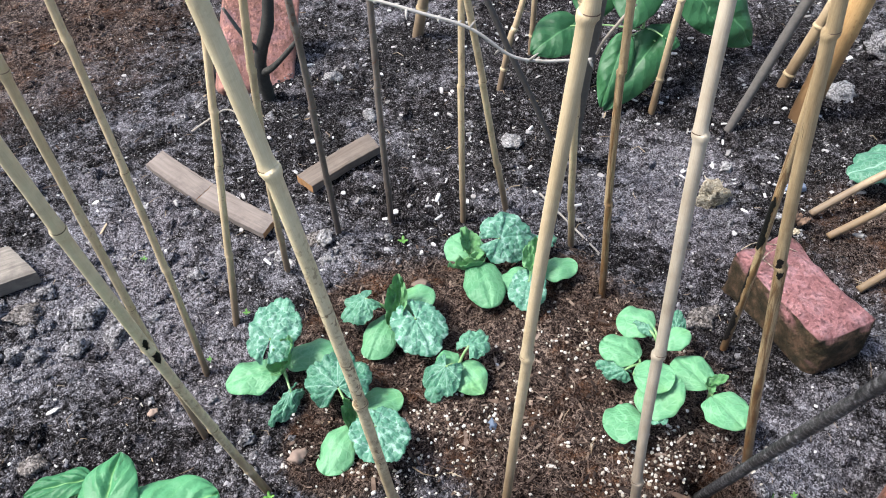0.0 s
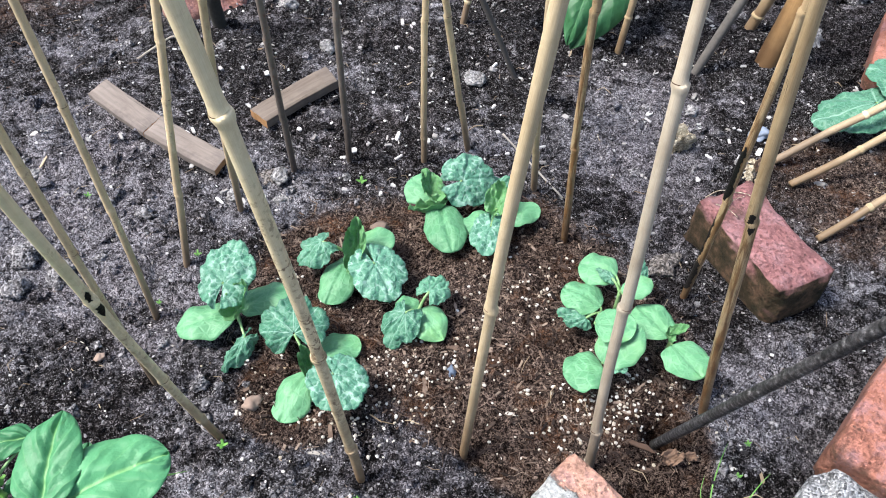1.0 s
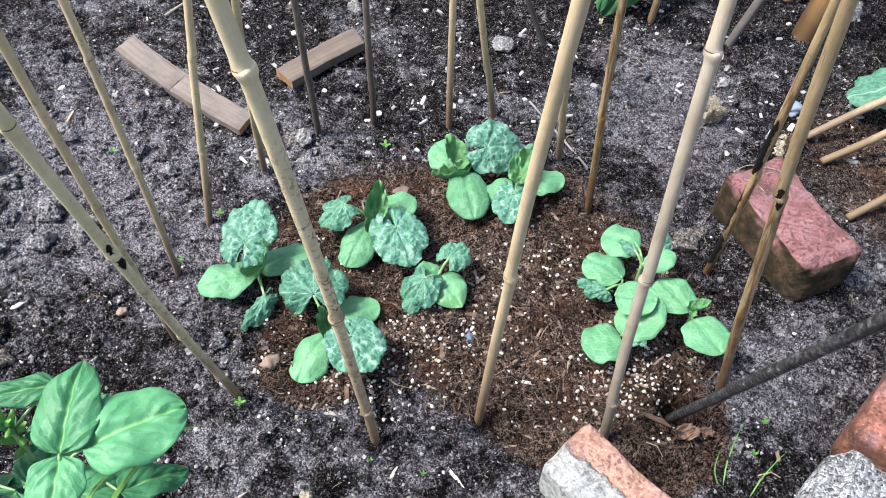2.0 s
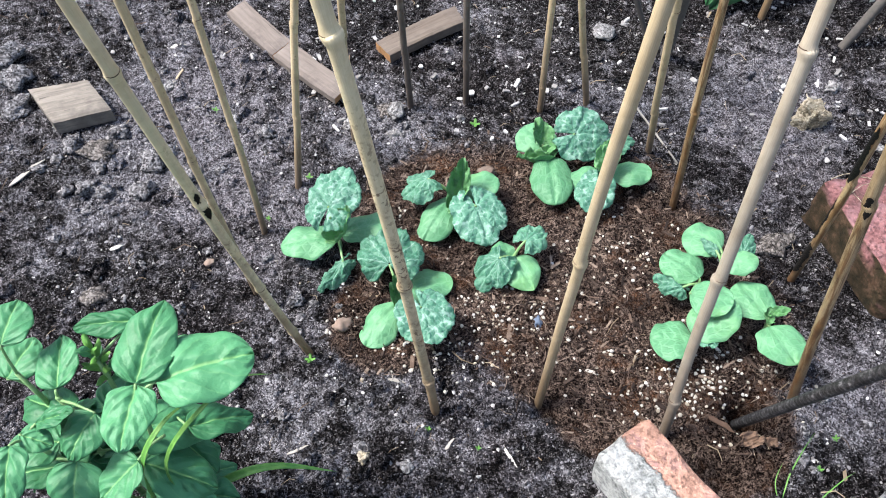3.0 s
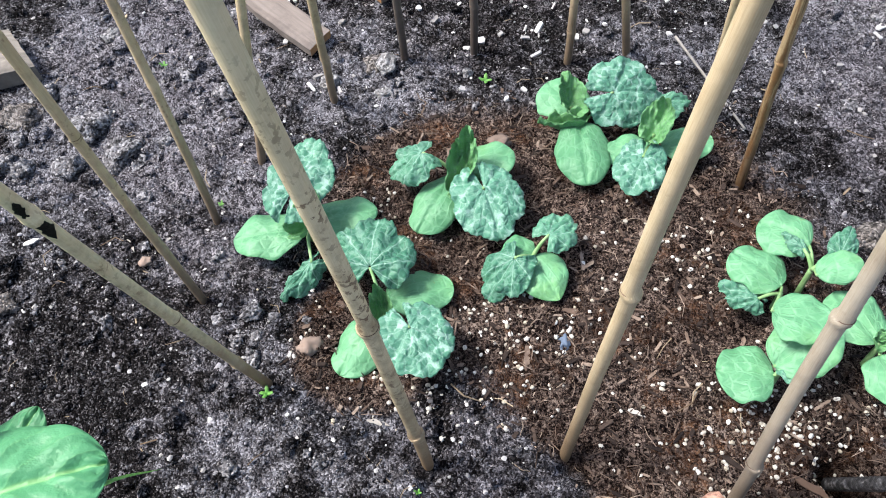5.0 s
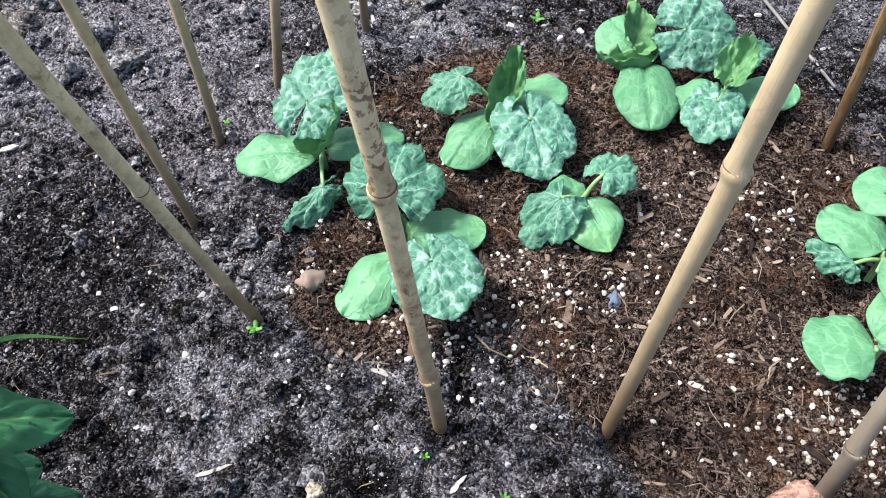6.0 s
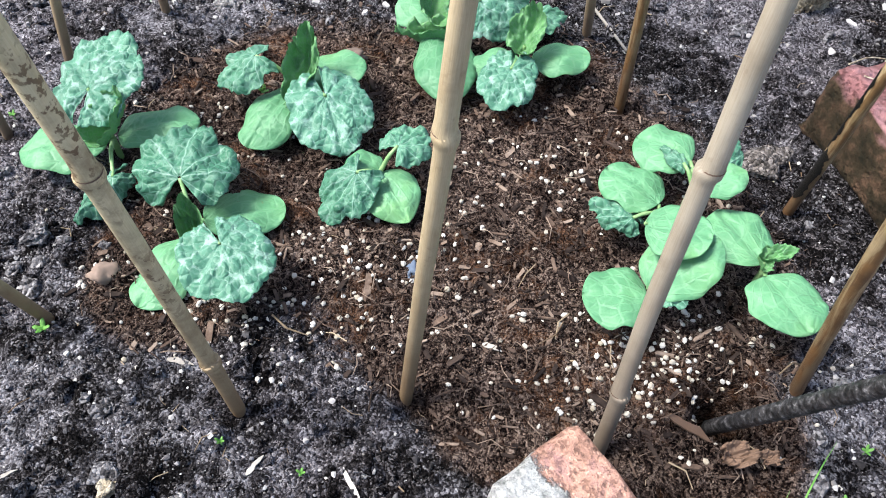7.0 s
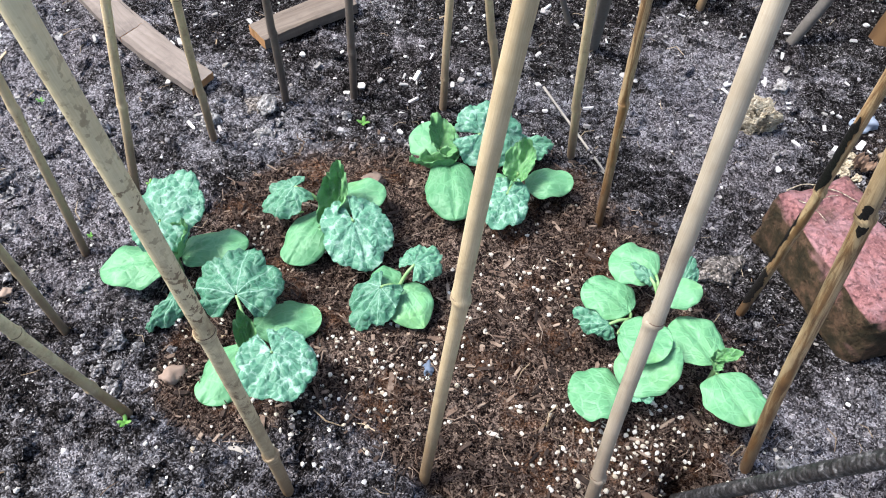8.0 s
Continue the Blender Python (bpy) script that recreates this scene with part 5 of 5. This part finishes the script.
def dried_stump(x, y):
    """The fibrous stub of an old plant."""
    s = thing("dried_stump", (x, y, 0.0), "pale fibrous dried plant stub on soil", "stump")
    rng = random.Random(77)
    v, f = lump(rng, 0.020, 1.5, 3, 0.9)
    part("stub", mesh_of("stub", [q + Vector((0, 0, 0.018)) for q in v], f, STUB), s)
    for k in range(60):
        a = rng.uniform(0, 6.28)
        p = Vector((0.013 * math.cos(a), 0.013 * math.sin(a), rng.uniform(0.0, 0.034)))
        d = Vector((math.cos(a) * 0.6, math.sin(a) * 0.6, rng.uniform(0.8, 2.4))).normalized() * rng.uniform(0.010, 0.022)
        v, f, uv = tube([p, p + d * 0.6, p + d + Vector((0, 0, -0.003))], [0.0014, 0.0012, 0.0006], 5)
        part("fibre", mesh_of("fibre", v, f, STUB, uv), s)


dried_stump(0.498, 1.107)


def dry_leaf(place, size, seed):
    rng = random.Random(seed)
    o = Vector(place)
    v, f, uv = lobed_leaf(o, o + Vector((0, 0, 0.010)), o + Vector((size, size * 0.2, 0.006)), size * 1.3, rng, 0.30, -0.1, 0.2)
    d = thing("dry_leaf", place, "curled brown dead leaf on soil", "leaf")
    part("blade", mesh_of("blade", v, f, DRYLEAF, uv), d)


dry_leaf((0.345, 0.515, 0.004), 0.020, 3)
dry_leaf((0.372, 0.517, 0.003), 0.012, 4)
dry_leaf((0.62, 1.03, 0.006), 0.022, 6)


def sprout(x, y, seed, size=0.008):
    rng = random.Random(seed)
    z = ground_height(x, y)
    s = thing("sprout", (x, y, z), "tiny green weed sprout in soil", "sprout", "weed sprouts")
    o = (x, y, z)
    for k in range(4):
        a = k * 1.57 + rng.uniform(-0.3, 0.3)
        b = (x, y, z + 0.006)
        t = (x + size * math.cos(a), y + size * math.sin(a), z + 0.008 + rng.uniform(0, 0.004))
        v, f, uv = oval_leaf(o, b, t, size * 0.55, rng, 0.1)
        part("leaflet", mesh_of("leaflet", v, f, GRASS, uv), s)
    v, f, uv = stalk(o, (x, y, z - 0.004), (x, y, z + 0.006), 0.0007, 0.0006)
    part("stem", mesh_of("stem", v, f, PETIOLE, uv), s)


for i, (x, y, s) in enumerate(((-0.218, 0.562, 0.010), (-0.052, 1.041, 0.012), (-0.300, 0.885, 0.008), (-0.103, 0.862, 0.009), (0.02, 0.467, 0.005), (-0.045, 0.482, 0.005), (0.455, 0.535, 0.006), (-0.34, 0.79, 0.006), (-0.50, 1.02, 0.008), (0.43, 0.492, 0.006))):
    sprout(x, y, 40 + i, s * 0.75)


# ---- loose stuff on the soil ----
def in_mix(x, y):
    best = -9.0
    for cx, cy, r in ((-0.02, 0.80, 0.21), (0.13, 0.78, 0.24), (0.27, 0.68, 0.17), (0.12, 0.62, 0.10), (0.31, 0.54, 0.105), (0.18, 0.56, 0.09), (-0.13, 0.64, 0.09)):
        best = max(best, 1 - math.hypot(x - cx, y - cy) / r)
    return best


def scatter(name, label, material, count, make, where, seed, category="soil"):
    rng = random.Random(seed)
    protos = [make(rng) for _ in range(30)]
    verts, faces = [], []
    made = tries = 0
    while made < count and tries < count * 30:
        tries += 1
        spot = where(rng)
        if spot is None:
            continue
        x, y, k = spot
        pv, pf = rng.choice(protos)
        m = Euler((rng.uniform(-0.35, 0.35), rng.uniform(-0.35, 0.35), rng.uniform(0, 6.28))).to_matrix() * k
        base = Vector((x, y, ground_height(x, y) + 0.0008))
        n = len(verts)
        verts.extend(m @ q + base for q in pv)
        faces.extend(tuple(n + i for i in fc) for fc in pf)
        made += 1
    tagged(new(name, mesh_of(name, verts, faces, material, smooth=False)), label, category, kind="stuff")


def anywhere(rng, lo=0.5, hi=2.2):
    x, y = rng.uniform(-1.25, 1.15), 0.36 + 1.75 * rng.random() ** 1.25
    return x, y, lo + (hi - lo) * rng.random() ** 3


def ash_only(rng):
    x, y, k = anywhere(rng)
    return None if in_mix(x, y) > 0.05 else (x, y, k)


def back_of_bed(rng):
    x, y = rng.gauss(rng.choice((-0.35, 0.0, 0.45, 0.8)), 0.16), rng.uniform(1.0, 1.9)
    return x, y, 0.4 + 1.2 * rng.random() ** 2


def mix_only(rng):
    x, y = rng.uniform(-0.28, 0.48), rng.uniform(0.50, 1.06)
    return (x, y, 0.5 + 1.3 * rng.random() ** 2) if in_mix(x, y) > rng.uniform(-0.1, 0.12) else None


def perlite_spots(rng):
    cx, cy, sx, sy = rng.choice(((0.30, 0.585, 0.055, 0.035), (0.30, 0.585, 0.055, 0.035), (0.33, 0.60, 0.05, 0.03), (0.27, 0.56, 0.04, 0.02), (0.06, 0.675, 0.055, 0.035),
                                 (0.0, 0.66, 0.06, 0.05), (0.02, 0.60, 0.08, 0.04), (-0.14, 0.79, 0.03, 0.03), (0.20, 0.80, 0.05, 0.05), (0.12, 0.70, 0.14, 0.10), (-0.09, 0.60, 0.03, 0.02), (-0.2, 0.62, 0.08, 0.06)))
    x, y = rng.gauss(cx, sx), rng.gauss(cy, sy)
    return (x, y, rng.uniform(0.55, 1.25)) if in_mix(x, y) > -0.35 and y > 0.5 else None


def sliver(rng, length, width, thick):
    """A flat splinter with uneven ends."""
    pts = [(-0.5, -0.5), (0.4, -0.45), (0.55, 0.1), (0.42, 0.5), (-0.45, 0.42), (-0.56, -0.05)]
    v = [Vector((px * length * rng.uniform(0.85, 1.1), py * width * rng.uniform(0.7, 1.1), z)) for z in (0, thick) for px, py in pts]
    f = [tuple(range(5, -1, -1)), tuple(range(6, 12))] + [(i, (i + 1) % 6, 6 + (i + 1) % 6, 6 + i) for i in range(6)]
    return v, f


def thread(rng, length, r):
    bend = rng.uniform(-0.3, 0.3) * length
    v, f, _ = tube([(-length / 2, 0, 0.001), (0, bend, 0.003), (length / 2, 0, 0.001)], [r, r, r * 0.6], 4)
    return v, f


scatter("soil_lumps", "larger rough lumps of ashy soil", SOIL, 1500, lambda r: lump(r, 0.0062, 0.8, 2, 0.9), ash_only, 21)
scatter("soil_clods", "loose dark and grey soil crumbs", SOIL, 24000, lambda r: lump(r, 0.0027, 0.8, 1, 0.8), ash_only, 1)
scatter("ash_lumps", "crumbly grey lumps of ashy soil", CLOD_GREY, 420, lambda r: lump(r, 0.0052, 0.75, 2, 0.8), ash_only, 31)
scatter("ash_crumbs", "grey and white ash crumbs", CLOD, 9000, lambda r: lump(r, 0.0017, 0.75, 1, 0.8), ash_only, 11)
scatter("planting_mix_crumbs", "brown crumbs of planting mix", SOIL, 6000, lambda r: lump(r, 0.0019, 0.7, 1, 0.7), mix_only, 2)
scatter("bark_chips", "brown bark chips and fibres", CRUMB, 1800, lambda r: sliver(r, r.uniform(0.004, 0.013), r.uniform(0.0010, 0.0038), 0.0010), mix_only, 3)
scatter("root_fibres", "thin brown fibres in planting mix", CRUMB, 2600, lambda r: thread(r, r.uniform(0.006, 0.018), 0.00035), mix_only, 13)
scatter("pale_crumbs", "small pale stones and ash bits", CHIPW, 4200, lambda r: lump(r, 0.0015, 0.6, 1, 0.6), ash_only, 4)
scatter("perlite", "white perlite granules in planting mix", PERLITE, 720, lambda r: lump(r, 0.0024, 0.9, 1, 0.2), perlite_spots, 5, "perlite")
scatter("ash_flakes", "white flakes of ash and lime on dark soil", CHIPW, 620, lambda r: sliver(r, r.uniform(0.005, 0.014), r.uniform(0.003, 0.008), 0.0022), back_of_bed, 41)
scatter("straw_bits", "short dry straw and root bits", STRAW, 700, lambda r: thread(r, 0.016, 0.00040), anywhere, 6, "straw")
scatter("splinters", "pale wood splinters on soil", STRAW, 130, lambda r: sliver(r, 0.011, 0.0022, 0.0010), anywhere, 7, "straw")
scatter("bark_litter", "brown bark litter at the back", LITTER, 3000, lambda r: thread(r, r.uniform(0.010, 0.035), 0.0009) if r.random() < 0.5 else sliver(r, r.uniform(0.006, 0.016), 0.004, 0.0015),
        lambda r: (lambda x, y: (x, y, r.uniform(0.5, 1.4)) if math.hypot(x + 1.15, y - 1.95) < 0.62 + r.gauss(0, 0.1) else None)(r.uniform(-1.6, -0.3), r.uniform(1.2, 2.5)), 8, "litter")

def splinter(a, b, r, material, label, seed):
    """A flat split of wood: thin, kinked, with a ragged point."""
    rng = random.Random(seed)
    a, b = Vector(a), Vector(b)
    run = b - a
    side = run.cross(Vector((0, 0, 1))).normalized()
    rows = []
    for k in range(7):
        t = k / 6
        w = r * (0.5, 1.25, 1.4, 1.2, 1.25, 0.7, 0.15)[k] * rng.uniform(0.8, 1.15)
        p = run * t + side * (r * rng.uniform(-0.5, 0.5)) + Vector((0, 0, r * 0.6 * math.sin(math.pi * t)))
        rows.append((p - side * w, p + side * w))
    v = [q for lo, hi in rows for q in (lo, hi)] + [q - Vector((0, 0, r * 0.7)) for lo, hi in rows for q in (lo, hi)]
    n = len(rows) * 2
    f = []
    for k in range(6):
        p = 2 * k
        f += [(p, p + 1, p + 3, p + 2), (n + p, n + p + 2, n + p + 3, n + p + 1), (p, p + 2, n + p + 2, n + p), (p + 1, n + p + 1, n + p + 3, p + 3)]
    f += [(0, n, n + 1, 1), (n - 2, n - 1, 2 * n - 1, 2 * n - 2)]
    s = thing("wood_splinter", a, label, "splinter")
    part("sliver", mesh_of("sliver", v, f, material, smooth=False), s)


# single splinters and stalks that stand out
for i, (a, b, r) in enumerate((((-0.110, 0.550), (-0.086, 0.547), 0.0018), ((0.148, 0.595), (0.165, 0.589), 0.0018), ((-0.217, 0.430), (-0.193, 0.446), 0.0013), ((-0.020, 0.460), (-0.012, 0.478), 0.0016),
                               ((0.300, 0.545), (0.335, 0.530), 0.0028), ((-0.784, 0.816), (-0.752, 0.878), 0.0030), ((-0.570, 0.712), (-0.553, 0.722), 0.0026), ((-0.645, 1.185), (-0.615, 1.190), 0.0032), ((-0.45, 0.74), (-0.425, 0.715), 0.0016), ((0.05, 0.475), (0.07, 0.45), 0.0015))):
    za, zb = ground_height(*a) + r * 1.2, ground_height(*b) + r * 1.2
    splinter((a[0], a[1], za), (b[0], b[1], zb), r, DRYLEAF if i == 4 else TWIG_PALE, "brown strip of bark on soil" if i == 4 else "pale splinter lying on soil", 60 + i)

for i, (a, b, z, r) in enumerate((((0.478, 0.905), (0.520, 0.918), 0.083, 0.0009), ((0.500, 0.880), (0.540, 0.905), 0.083, 0.0008), ((0.515, 0.915), (0.560, 0.895), 0.083, 0.0008), ((0.49, 0.89), (0.515, 0.862), 0.083, 0.0007))):
    stick("dry_straw", ((a[0], a[1], z), ((a[0] + b[0]) / 2, (a[1] + b[1]) / 2 + 0.004, z + 0.002), (b[0], b[1], z)), r, r * 0.6, STUB, "dry straw lying on red brick", "straw", "straws on brick", sides=5)
for i, (x, y, size) in enumerate(((0.612, 1.045, 0.009), (0.625, 1.062, 0.007), (0.604, 1.025, 0.008), (0.618, 1.015, 0.006))):
    stone(x, y, size, STUB, "small tuft of dried yellow flower", 500 + i, 0.9, "dried_flower")
